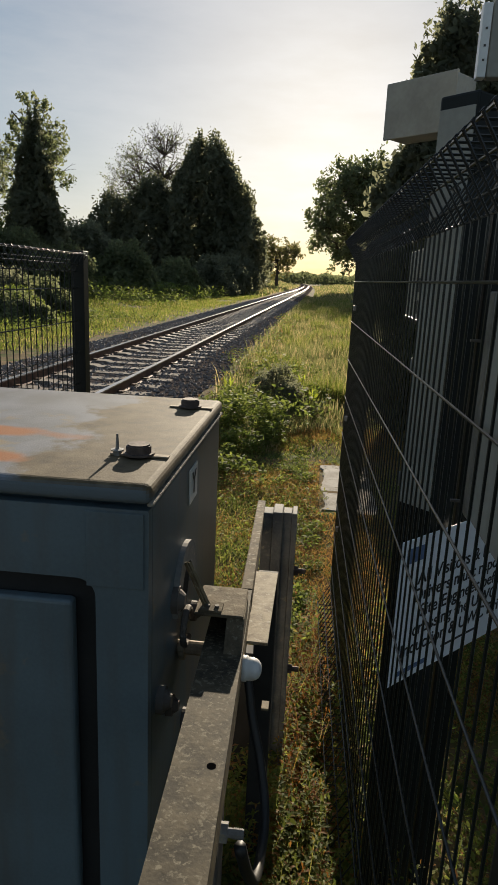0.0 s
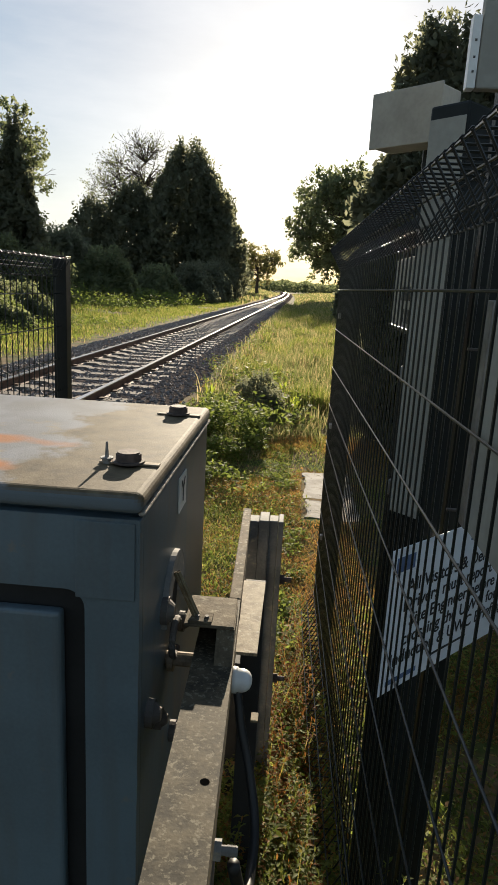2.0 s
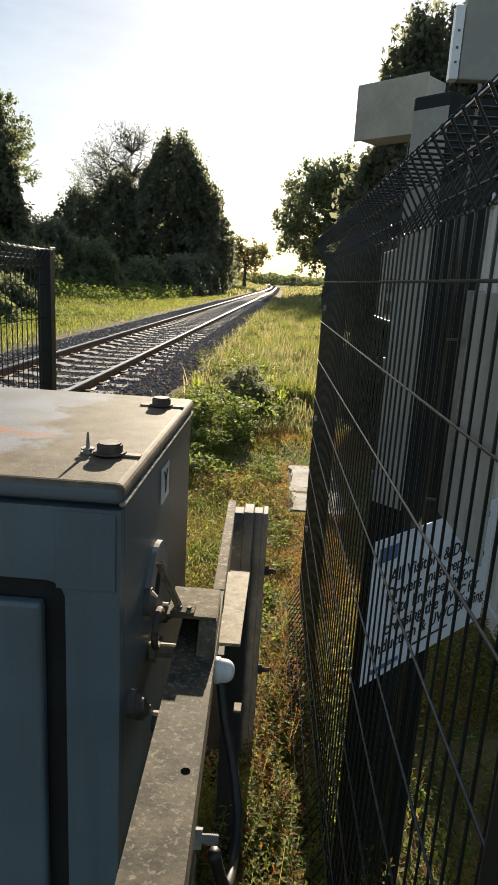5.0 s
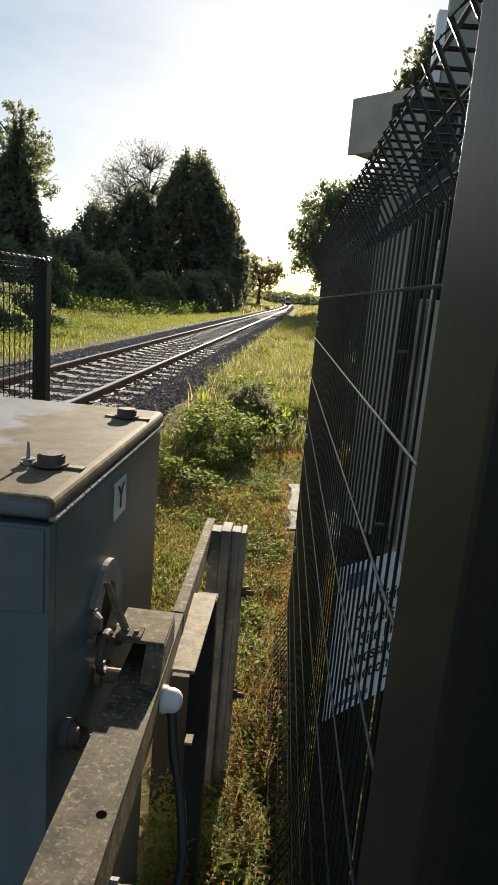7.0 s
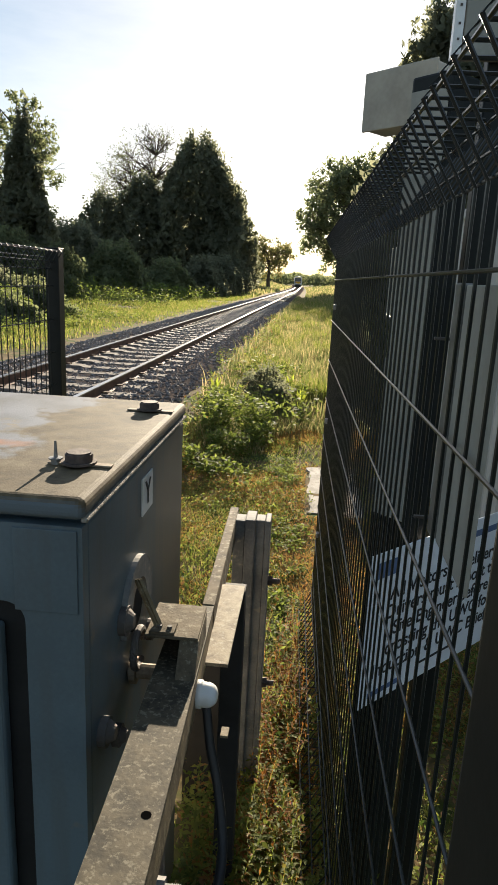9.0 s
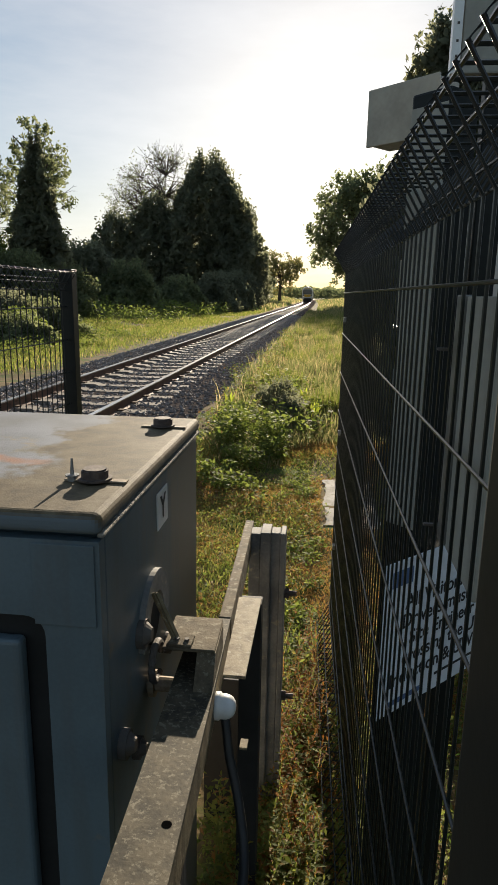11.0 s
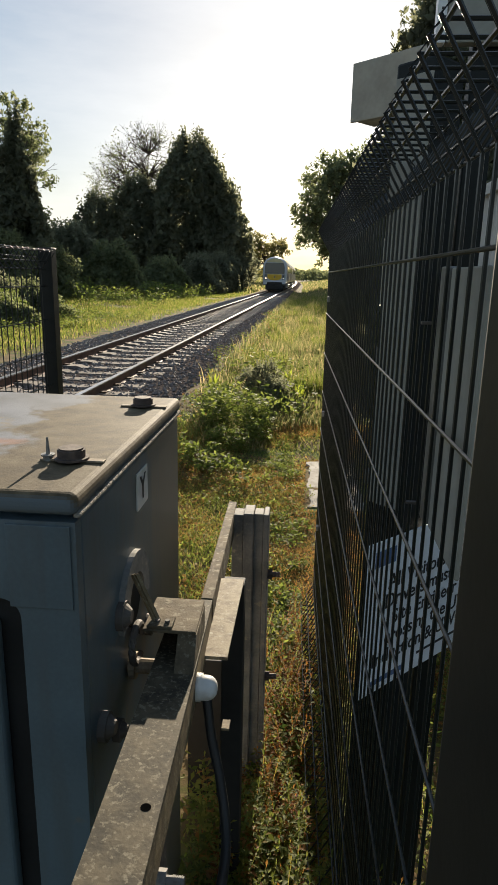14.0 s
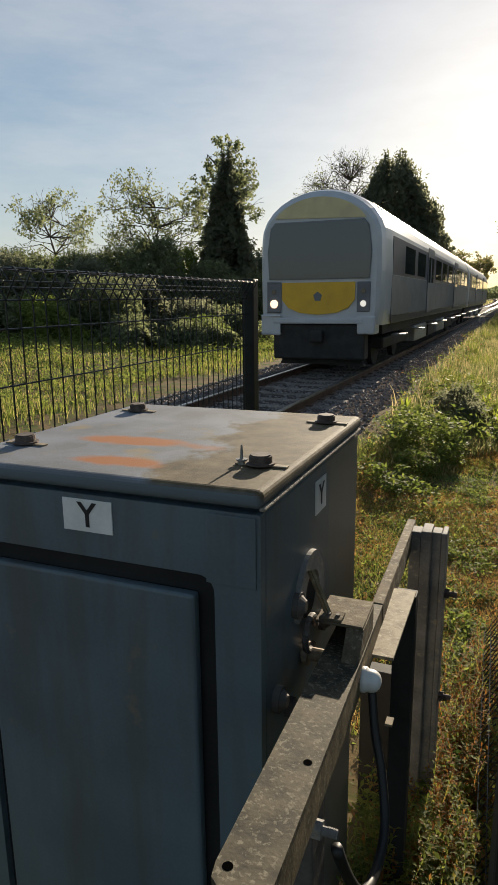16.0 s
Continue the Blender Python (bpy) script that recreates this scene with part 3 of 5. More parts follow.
def build_cabinet():
    cab = thing("equipment_cabinet", "grey painted steel lineside equipment cabinet with rust-stained lid", "cabinet", at=(0, 0, 0))
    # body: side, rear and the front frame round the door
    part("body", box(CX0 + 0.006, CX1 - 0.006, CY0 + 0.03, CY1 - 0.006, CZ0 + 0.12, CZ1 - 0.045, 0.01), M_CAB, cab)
    part("plinth", box(CX0 + 0.03, CX1 - 0.03, CY0 + 0.05, CY1 - 0.03, CZ0 - 0.1, CZ0 + 0.12, 0.006), M_CONC, cab, "concrete plinth")
    fr = bmesh.new()
    rad, x0, x1, z0, z1 = 0.035, CX0 + 0.06, CX1 - 0.100, CZ0 + 0.14, 1.142
    outer = [(CX0 + 0.004, CZ0 + 0.12), (CX1 - 0.004, CZ0 + 0.12), (CX1 - 0.004, CZ1 - 0.046), (CX0 + 0.004, CZ1 - 0.046)]
    hole = []
    for cx, cz, a0 in ((x0 + rad, z0 + rad, 180), (x1 - rad, z0 + rad, 270), (x1 - rad, z1 - rad, 0), (x0 + rad, z1 - rad, 90)):
        hole.append([(cx + rad * math.cos(radians(a0 + 15 * k)), cz + rad * math.sin(radians(a0 + 15 * k))) for k in range(7)])
    for yf in (CY0 + 0.004, CY0 + 0.028):
        O = [fr.verts.new((x, yf, z)) for x, z in outer]
        H = [[fr.verts.new((x, yf, z)) for x, z in c] for c in hole]
        for k in range(4):
            for i in range(6):
                fr.faces.new((O[k], H[k][i], H[k][i + 1]))
            fr.faces.new((O[k], H[k][6], H[(k + 1) % 4][0], O[(k + 1) % 4]))
    fr.verts.ensure_lookup_table()
    hv = [v for v in fr.verts]
    half = len(hv) // 2
    ring = list(range(4, half))
    for i in range(len(ring)):
        a_, b_ = ring[i], ring[(i + 1) % len(ring)]
        fr.faces.new((hv[a_], hv[b_], hv[half + b_], hv[half + a_]))
    for i in range(4):
        j = (i + 1) % 4
        fr.faces.new((hv[i], hv[j], hv[half + j], hv[half + i]))
    bmesh.ops.recalc_face_normals(fr, faces=fr.faces)
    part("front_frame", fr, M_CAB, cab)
    part("door_seal", box(CX0 + 0.05, CX1 - 0.09, CY0 + 0.022, CY0 + 0.0295, CZ0 + 0.13, 1.15, 0.002), M_SEAL, cab, "black rubber door seal")
    d = box(CX0 + 0.09, CX1 - 0.140, CY0 - 0.006, CY0 + 0.021, CZ0 + 0.17, 1.100, 0.008, seg=3)
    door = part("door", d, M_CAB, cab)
    part("hinge", rod((CX0 + 0.08, CY0 - 0.004, 0.7), (CX0 + 0.08, CY0 - 0.004, 0.82), 0.01), M_DARKST, door)
    # lid with a folded drip edge
    lid = box(CX0, CX1, CY0, CY1, CZ1 - 0.036, CZ1, 0.014, seg=4)
    lidp = part("lid", lid, cabinet_top_material(), cab, "pale weathered lid with orange rust stains")
    part("lid_seam", box(CX1 - 0.010, CX1 + 0.0015, CY0 + 0.012, CY1 - 0.003, CZ1 - 0.042, CZ1 - 0.034, 0.003), M_SEAM, lidp, "pale dirt-filled seam under the lid")
    part("front_plate", box(CX1 - 0.115, CX1 - 0.012, CY0 + 0.0005, CY0 + 0.0038, 1.13, CZ1 - 0.052, 0.001), M_CAB, cab)
    # lifting bolts with strap washers
    for bx, by in ((-0.14, 0.99), (-0.137, 1.487), (-0.752, 0.99), (-0.742, 1.487)):
        st = box(bx - 0.055, bx + 0.06, by - 0.009, by + 0.009, CZ1 + 0.0005, CZ1 + 0.004, 0.001)
        s = part("strap_washer", st, M_STRAP, cab, "flat rusty strap under a lifting bolt")
        bo = rod((bx, by, CZ1 + 0.004), (bx, by, CZ1 + 0.008), 0.031, 18)
        rod((bx, by, CZ1 + 0.008), (bx, by, CZ1 + 0.025), 0.0245, 20, bo)
        bmesh.ops.bevel(bo, geom=[e for e in bo.edges if all(v.co.z > CZ1 + 0.024 for v in e.verts)], offset=0.003, segments=2, affect="EDGES")
        part("bolt", bo, M_BOLT, s, "dark rusty round-headed lifting bolt")
    pin = rod((-0.182, 0.988, CZ1), (-0.182, 0.988, CZ1 + 0.012), 0.009, 10)
    rod((-0.182, 0.988, CZ1 + 0.012), (-0.182, 0.988, CZ1 + 0.042), 0.004, 8, pin, 0.002)
    rod((-0.182, 0.988, CZ1 + 0.009), (-0.182, 0.988, CZ1 + 0.0115), 0.0125, 14, pin)
    part("screw", pin, M_GALV, cab, "galvanised screw standing on its head")
    # Y plates, side and front
    for name, bm, m in (
        ("label_plate", box(CX1 - 0.0055, CX1 - 0.0025, 1.174, 1.262, 1.160, 1.242, 0.0004), pose(CX1 - 0.0015, 1.218, 1.201, 90, 0, 90)),
        ("label_plate", box(-0.512, -0.393, CY0 + 0.0005, CY0 + 0.0035, 1.197, 1.266, 0.0004), pose(-0.452, CY0 - 0.0004, 1.231, 90, 0, 0)),
    ):
        pl = part(name, bm, M_WHITE, cab, "white plate with a black letter Y")
        letter("Y", 0.075, M_BLACK, pl, m)
    # side fittings: crescent guide, lever, bosses
    bm = bmesh.new()
    N, cy, cz, ro, ri = 22, 1.125, 0.985, 0.105, 0.058
    outer, inner = [], []
    for i in range(N + 1):
        a = math.pi * (1.08 - 1.16 * i / N)
        outer.append((cy - ro * math.cos(math.pi - a) * 1.0, cz + ro * math.sin(a)))
        inner.append((cy - ri * math.cos(math.pi - a) * 1.0, cz + ri * math.sin(a)))
    prism(outer + inner[::-1], "x", CX1 - 0.006, CX1 + 0.006, bm)
    part("guide_plate", bm, M_UPRIGHT, cab, "rusty crescent-shaped guide plate")
    for by, bz, r, ln in ((1.03, 1.0, 0.024, 0.02), (1.24, 0.86, 0.02, 0.02), (0.90, 0.85, 0.022, 0.022), (0.98, 0.78, 0.018, 0.02), (1.15, 0.62, 0.02, 0.02)):
        bs = rod((CX1 - 0.006, by, bz), (CX1 + ln * 0.4, by, bz), r * 1.25, 16)
        rod((CX1 + ln * 0.4, by, bz), (CX1 + ln, by, bz), r, 16, bs, r * 0.55)
        part("boss", bs, M_DARKST, cab, "domed dark steel boss")
    ring = tube([(CX1 + 0.012, 1.09 + 0.04 * math.cos(a), 0.905 + 0.04 * math.sin(a)) for a in [2 * math.pi * k / 18 for k in range(16)]], 0.008, 8)
    part("ring_handle", ring, M_DARKST, cab, "dark curved handle")
    stb = rod((CX1 - 0.006, 1.085, 0.855), (CX1 + 0.055, 1.085, 0.855), 0.016, 14)
    rod((CX1 + 0.0, 1.085, 0.855), (CX1 + 0.012, 1.085, 0.855), 0.028, 14, stb)
    part("spindle", stb, M_STRAP, cab, "short horizontal steel spindle")
    # flat black disc paints the dark of the recess, nothing is cut in
    part("recess_disc", rod((CX1 - 0.008, 1.125, 0.985), (CX1 - 0.003, 1.125, 0.985), 0.057, 24), M_SEAL, cab, "dark round recess behind the lever")


# ---- steel bracket frame beside the cabinet ----
def beam_z(y):
    return 0.972 - 0.0625 * y


def sheared(bm):
    """Lay a straight part along the slightly falling, slightly turned line of the beam."""
    for v in bm.verts:
        v.co.x += -0.0385 * (v.co.y - 0.47)
        v.co.z += beam_z(v.co.y)
    return bm


def build_frame():
    fr = thing("steel_bracket_frame", "lichen-stained steel angle beam bolted to an upright post beside the cabinet", "bracket frame")
    b = bmesh.new()
    # top leg with rounded near corners
    prof = [(0.034, 0.374), (0.020, 0.386), (0.016, 0.41), (0.0135, 1.178), (0.071, 1.178), (0.071, 1.32), (0.099, 1.32), (0.099, 0.388), (0.090, 0.374)]
    prism(prof, "z", -0.012, 0.0, b)
    part("top_plate", sheared(b), M_BEAM, fr, "lichen-spotted flat top leg")
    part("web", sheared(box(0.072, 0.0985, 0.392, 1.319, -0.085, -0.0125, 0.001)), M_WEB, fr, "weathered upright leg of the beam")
    part("web", sheared(box(0.070, 0.1000, 1.3205, 2.165, -0.085, 0.002, 0.003)), M_LICHEN, fr, "weathered upright leg of the beam")
    ep = part("end_plate", sheared(box(-0.010, 0.096, 1.035, 1.184, 0.057, 0.064, 0.002)), M_LICHEN, fr, "raised lichen-spotted end plate")
    # unseen leg added to close the raised plate and cast the beam's shadow
    part("shadow_leg", sheared(box(-0.010, 0.096, 1.175, 1.183, 0.0005, 0.0565, 0.001)), M_DARKST, ep)
    part("weld_slope", sheared(prism([(1.1745, 0.0005), (1.1745, 0.0565), (1.04, 0.0565), (0.985, 0.0005)], "x", 0.060, 0.0975)), M_LICHEN, ep)
    for hx, hy in ((0.078, 0.646), (0.034, 0.408)):
        h = rod((hx, hy, 0.0002), (hx, hy, 0.0005), 0.0075, 14)
        part("bolt_hole", sheared(h), M_HOLE, fr, "dark bolt hole")
    # lever with its foot
    lv = bmesh.new()
    for dx in (-0.003, 0.003):
        tube([(-0.058 + dx, 1.085, 1.062), (-0.033 + dx, 1.073, 1.018), (-0.008 + dx, 1.060, 0.975)], 0.0055, 4, lv)
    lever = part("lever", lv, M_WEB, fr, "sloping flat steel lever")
    part("lever_foot", box(-0.024, 0.026, 1.037, 1.078, 0.9715, 0.978, 0.001), M_LICHEN, lever)
    for k in (0, 1):
        part("rivet", rod((-0.006 + 0.02 * k, 1.056, 0.977), (-0.006 + 0.02 * k, 1.056, 0.982), 0.005, 8), M_DARKST, lever)
    # white capped bolt
    z = 0.853
    cp = bmesh.new()
    rings = []
    for xa, ra in ((0.074, 0.001), (0.074, 0.0275), (0.087, 0.0275), (0.0885, 0.0245), (0.1, 0.0243), (0.107, 0.0222), (0.1125, 0.0185), (0.1165, 0.0130), (0.1185, 0.0065), (0.119, 0.0008)):
        rings.append([cp.verts.new((xa, 1.03 + ra * math.cos(2 * math.pi * k / 24), z + ra * math.sin(2 * math.pi * k / 24))) for k in range(24)])
    for ra, rb in zip(rings, rings[1:]):
        for k in range(24):
            cp.faces.new((ra[k], ra[(k + 1) % 24], rb[(k + 1) % 24], rb[k]))
    bmesh.ops.recalc_face_normals(cp, faces=cp.faces)
    part("bolt_cap", cp, M_WHITE, fr, "white plastic dome cap on a bolt", smooth=True)
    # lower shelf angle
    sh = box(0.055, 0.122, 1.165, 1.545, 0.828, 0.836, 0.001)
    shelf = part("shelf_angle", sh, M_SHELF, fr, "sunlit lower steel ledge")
    # black post added to stand for the shade below the ledge
    part("shade_post", box(0.060, 0.122, 1.548, 1.60, -0.48, 0.815, 0.003), M_TDARK, fr, "dark post standing in for the shade under the ledge")
    # upright made of three plates
    for x0, x1, y0, y1, top in ((0.032, 0.072, 2.03, 2.10, 0.838), (0.073, 0.108, 2.02, 2.12, 0.846), (0.109, 0.142, 2.035, 2.10, 0.842), (0.143, 0.161, 2.03, 2.12, 0.842)):
        part("upright_plate", box(x0, x1, y0, y1, -0.55, top, 0.003), M_UPRIGHT, fr)
    # lower left plate: its shade is painted as black
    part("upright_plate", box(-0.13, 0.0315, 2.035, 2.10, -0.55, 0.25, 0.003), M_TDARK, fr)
    for bz in (0.60, 0.18):
        bo = rod((0.16, 2.07, bz), (0.205, 2.07, bz), 0.010, 10)
        rod((0.161, 2.07, bz), (0.178, 2.07, bz), 0.019, 6, bo)
        part("bolt", bo, M_BOLT, fr, "rusty bolt through the upright")
    # lower leg and near nut
    part("near_leg", box(0.055, 0.088, 0.62, 0.70, -0.5, 0.86, 0.004), M_DARKST, fr)
    nb = rod((0.083, 0.625, 0.832), (0.128, 0.625, 0.832), 0.0075, 12)
    for k in range(5):
        rod((0.112 + k * 0.003, 0.625, 0.832), (0.1135 + k * 0.003, 0.625, 0.832), 0.0085, 12, nb)
    rod((0.087, 0.625, 0.832), (0.103, 0.625, 0.832), 0.0155, 6, nb)
    part("bolt", nb, M_UPRIGHT, fr, "dull galvanised bolt and nut")
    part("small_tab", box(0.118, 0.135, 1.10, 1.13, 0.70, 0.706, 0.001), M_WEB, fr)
    cable = thing("cable", "black cable looping down from the bracket frame into the weeds", "cable")
    knots = [Vector(k) for k in ((0.076, 1.14, 0.79), (0.088, 1.11, 0.745), (0.10, 1.085, 0.69), (0.125, 1.05, 0.61), (0.145, 0.99, 0.53), (0.145, 0.90, 0.505), (0.14, 0.79, 0.56), (0.13, 0.70, 0.68), (0.12, 0.64, 0.80))]
    pts = []
    for i in range(len(knots) - 1):
        a, b = knots[i], knots[i + 1]
        ta, tb = (b - knots[max(i - 1, 0)]) * 0.5, (knots[min(i + 2, len(knots) - 1)] - a) * 0.5
        for k in range(5):
            u = k / 5
            pts.append(a * (2 * u ** 3 - 3 * u ** 2 + 1) + ta * (u ** 3 - 2 * u ** 2 + u) + b * (3 * u ** 2 - 2 * u ** 3) + tb * (u ** 3 - u ** 2))
    part("sheath", tube(pts, 0.0105, 8), M_CABLE, cable, smooth=True)


# ---- roll-top mesh fences ----
def wire_profile(zb, zt, side):
    """One bent upright wire: closed triangle at foot and head."""
    s = side
    return [(0.0, zb + 0.135), (-0.065 * s, zb + 0.012), (-0.055 * s, zb), (0.055 * s, zb), (0.065 * s, zb + 0.012), (0.0, zb + 0.135),
            (0.0, zt - 0.118), (-0.062 * s, zt - 0.014), (-0.05 * s, zt), (0.05 * s, zt), (0.062 * s, zt - 0.014), (0.004, zt - 0.113)]


def mesh_panel(fence, x, y0, y1, zb, zt, side, r=0.0026, z_lines=(), pitch=0.05):
    n = int(round((y1 - y0) / pitch))
    pr = wire_profile(zb, zt, side)
    up = part("upright_wire", tube([(0, 0, 0)] + [(0, 0, 0.001)], r, 5), M_MESH, fence)
    me = bpy.data.meshes.new("upright_wire")
    bm = tube([(u, 0, v) for u, v in pr], r, 5)
    bm.to_mesh(me)
    bm.free()
    me.materials.append(M_MESH)
    up.data = me
    up.location = (x, y0, 0)
    for k in range(1, n + 1):
        o = new("upright_wire", me)
        o.parent = fence
        o.location = (x, y0 + (y1 - y0) * k / n, 0)
    for u, z in ((-0.052, zt - 0.004), (-0.030, zt - 0.044), (0.050, zt - 0.004), (0.022, zt - 0.068), (0.002, zt - 0.112)):
        part("cross_wire", rod((x + u + 0.005 * side, y0 - 0.012, z), (x + u + 0.005 * side, y1 + 0.012, z), r, 6), M_MESH, fence)
    hz = [(0.0, z) for z in z_lines]
    hz += [(-0.063, zb + 0.012), (0.063, zb + 0.012), (-0.033, zb + 0.07), (0.033, zb + 0.07), (0.0, zb + 0.138)]
    for u, z in hz:
        part("cross_wire", rod((x + u - 0.004 * side, y0 - 0.012, z), (x + u - 0.004 * side, y1 + 0.012, z), r, 6), M_MESH, fence)


def fence_post(fence, x0, x1, y0, y1, z0, z1):
    p = part("post", box(x0, x1, y0, y1, z0, z1, 0.004), M_POST, fence)
    part("post_cap", box(x0 - 0.002, x1 + 0.002, y0 - 0.002, y1 + 0.002, z1, z1 + 0.008, 0.003), M_POST, p)
    return p


def build_fences():
    f = thing("mesh_fence", "dark green roll-top welded mesh fence with a blank end edge", "fence", group="site fences")
    # runs from its free far end (0.364, 3.278) to the near post, 1.4 degrees off the track's line
    f.location, f.rotation_euler = (0.364, 3.278, 0), (0, 0, radians(1.44))
    mesh_panel(f, 0.0, -3.25, 0.0, -0.17, 1.885, 1, 0.0026, [1.674 - 0.2 * k for k in range(9)])
    fence_post(f, 0.012, 0.072, -3.30, -3.24, -0.6, 1.84)
    fence_post(f, 0.03, 0.09, -0.26, -0.20, -0.6, 1.84)
    for z in (1.55, 1.0, 0.4):
        part("fixing_clip", box(-0.014, 0.03, -0.245, -0.215, z - 0.012, z + 0.012, 0.002), M_GALV, f)
    np_ = thing("gate_post", "dark coated square gate post with rounded corners", "post")
    part("shaft", box(0.340, 0.452, 0.095, 0.216, -0.6, 2.3, 0.012, seg=4), M_POST, np_, smooth=False)
    g = thing("mesh_fence", "dark green roll-top mesh fence ending at a square post", "fence", group="site fences")
    mesh_panel(g, -1.345, 1.33, 3.88, -0.22, 1.778, -1, 0.0032, [1.565 - 0.203 * k for k in range(8)], 0.07)
    fence_post(g, -1.385, -1.30, 3.87, 3.955, -0.6, 1.785)
    mesh_panel(g, -1.345, -1.3, 1.22, -0.22, 1.778, -1, 0.0032, [1.565 - 0.203 * k for k in range(8)], 0.07)
    fence_post(g, -1.385, -1.325, 1.25, 1.31, -0.6, 1.79)


# ---- notice on its post, boards behind the fence ----
def build_notices():
    a = radians(45)
    post = thing("gate_post", "tall grey square steel gate post with latch fittings", "post", at=(0.50, 1.442, 0))
    part("shaft", box(-0.05, 0.05, -0.05, 0.05, -0.55, 2.08, 0.006), M_POST, post)
    part("shaft_face", box(-0.046, 0.046, -0.053, -0.0505, 1.12, 2.05, 0.001), M_BOARD, post)
    for z, dx in ((1.47, -0.055), (1.17, -0.06)):
        l_ = box(dx - 0.02, dx + 0.006, -0.03, 0.02, z - 0.02, z + 0.02, 0.004)
        part("latch", l_, M_GALV, post, "small bright latch fitting")
    post.rotation_euler = (0, 0, -a)
    sg = thing("notice_board", "white notice with black lettering fixed across the gate post", "sign", at=(0.425, 1.276, 0))
    sg.rotation_euler = (0, 0, a)
    part("sheet", box(0, 0.60, 0, 0.004, 0.672, 1.068, 0.001), M_SIGN, sg)
    lines = ["All Visitors & Delivery", "Drivers must report to", "Site Engineer before", "crossing the UWC for", "Induction & UWC Briefing"]
    for k, t in enumerate(lines):
        letter(t, 0.052, M_BLACK, sg, pose(0.315, -0.0012, 0.955 - 0.049 * k, 90, 0, 0))
    part("logo", box(0.025, 0.10, -0.001, 0.0, 1.005, 1.045, 0.0003), M_BLUEPRINT, sg, "faded blue emblem block")
    part("print_bar", box(0.36, 0.56, -0.001, 0.0, 1.018, 1.036, 0.0003), M_BLUEPRINT, sg)
    part("print_bar", box(0.22, 0.40, -0.001, 0.0, 0.712, 0.719, 0.0003), M_BLACK, sg)
    part("print_bar", box(0.03, 0.16, -0.001, 0.0, 0.692, 0.706, 0.0003), M_BLUEPRINT, sg)
    bd = thing("small_board", "grey-backed board with pale edge clipped behind the mesh fence", "sign board")
    part("panel", box(0.440, 0.446, 0.60, 0.765, 1.32, 1.66, 0.002), M_BOARD, bd)
    part("edge_strip", box(0.434, 0.452, 0.767, 0.80, 1.322, 1.662, 0.002), M_GALV, bd, "pale aluminium edge strip")
    for z in (1.59, 1.34):
        part("clip", box(0.415, 0.44, 0.80, 0.806, z - 0.002, z + 0.002, 0.0005), M_DARKST, bd)
    bx = thing("junction_box", "pale grey box on a slim pole behind the fence", "equipment box", at=(0.41, 2.66, 0))
    bx.rotation_euler = (0, 0, radians(-42))
    part("case", box(0.0, 0.30, 0.0, 0.13, 2.232, 2.425, 0.005), M_BOARD, bx)
    part("lid", box(-0.006, 0.306, -0.012, -0.001, 2.226, 2.431, 0.003), M_BOARD, bx)
    part("pole", rod((0.17, 0.155, -0.5), (0.17, 0.155, 2.42), 0.024, 12), M_POST, bx)
    hb = thing("header_board", "grey board with a white lettered edge strip above the gate post", "sign board")
    part("panel", box(0.535, 1.15, 1.50, 1.53, 2.137, 2.75, 0.004), M_BOARD, hb)
    part("edge_strip", box(0.513, 0.533, 1.50, 1.53, 2.137, 2.29, 0.002), M_WHITE, hb, "white edge strip with dark marks")
    part("leg", box(0.60, 0.66, 1.535, 1.58, -0.5, 2.4, 0.004), M_POST, hb)
    for z in (2.17, 2.20, 2.235):
        part("print_bar", box(0.521, 0.526, 1.4985, 1.4995, z, z + 0.005, 0.0002), M_DARKST, hb)
    gb = thing("lettered_board", "grey board with dark lettering fixed between the gate posts", "sign board")
    part("panel", box(0.552, 0.560, 1.52, 2.62, 1.548, 1.80, 0.002), M_BOARD, gb)
    part("bottom_rail", box(0.546, 0.566, 1.50, 2.64, 1.530, 1.547, 0.002), M_POST, gb)
    rb = np.random.RandomState(31)
    for z in (1.565, 1.645):
        y = 1.66
        while y < 2.35:
            w = rb.uniform(0.035, 0.06)
            part("print_bar", box(0.5505, 0.5517, y, y + w, z, z + 0.05, 0.0003), M_BLACK, gb)
            y += w + 0.025
    slab = thing("concrete_slab", "pale worn concrete slab lying in the turf", "slab")
    r5 = np.random.RandomState(5)
    edge_pts = []
    for (xa, ya), (xb, yb) in zip(((0.35, 5.44), (0.85, 5.42), (0.85, 6.98), (0.34, 6.96)), ((0.85, 5.42), (0.85, 6.98), (0.34, 6.96), (0.35, 5.44))):
        m = 5 if xa != xb and abs(xa - xb) > 0.1 else 16
        edge_pts += [(xa + (xb - xa) * k / m + r5.uniform(-0.022, 0.022), ya + (yb - ya) * k / m + r5.uniform(-0.03, 0.03)) for k in range(m)]
    blk = prism(edge_pts, "z", -0.46, -0.36)
    part("block", blk, M_CONC, slab)


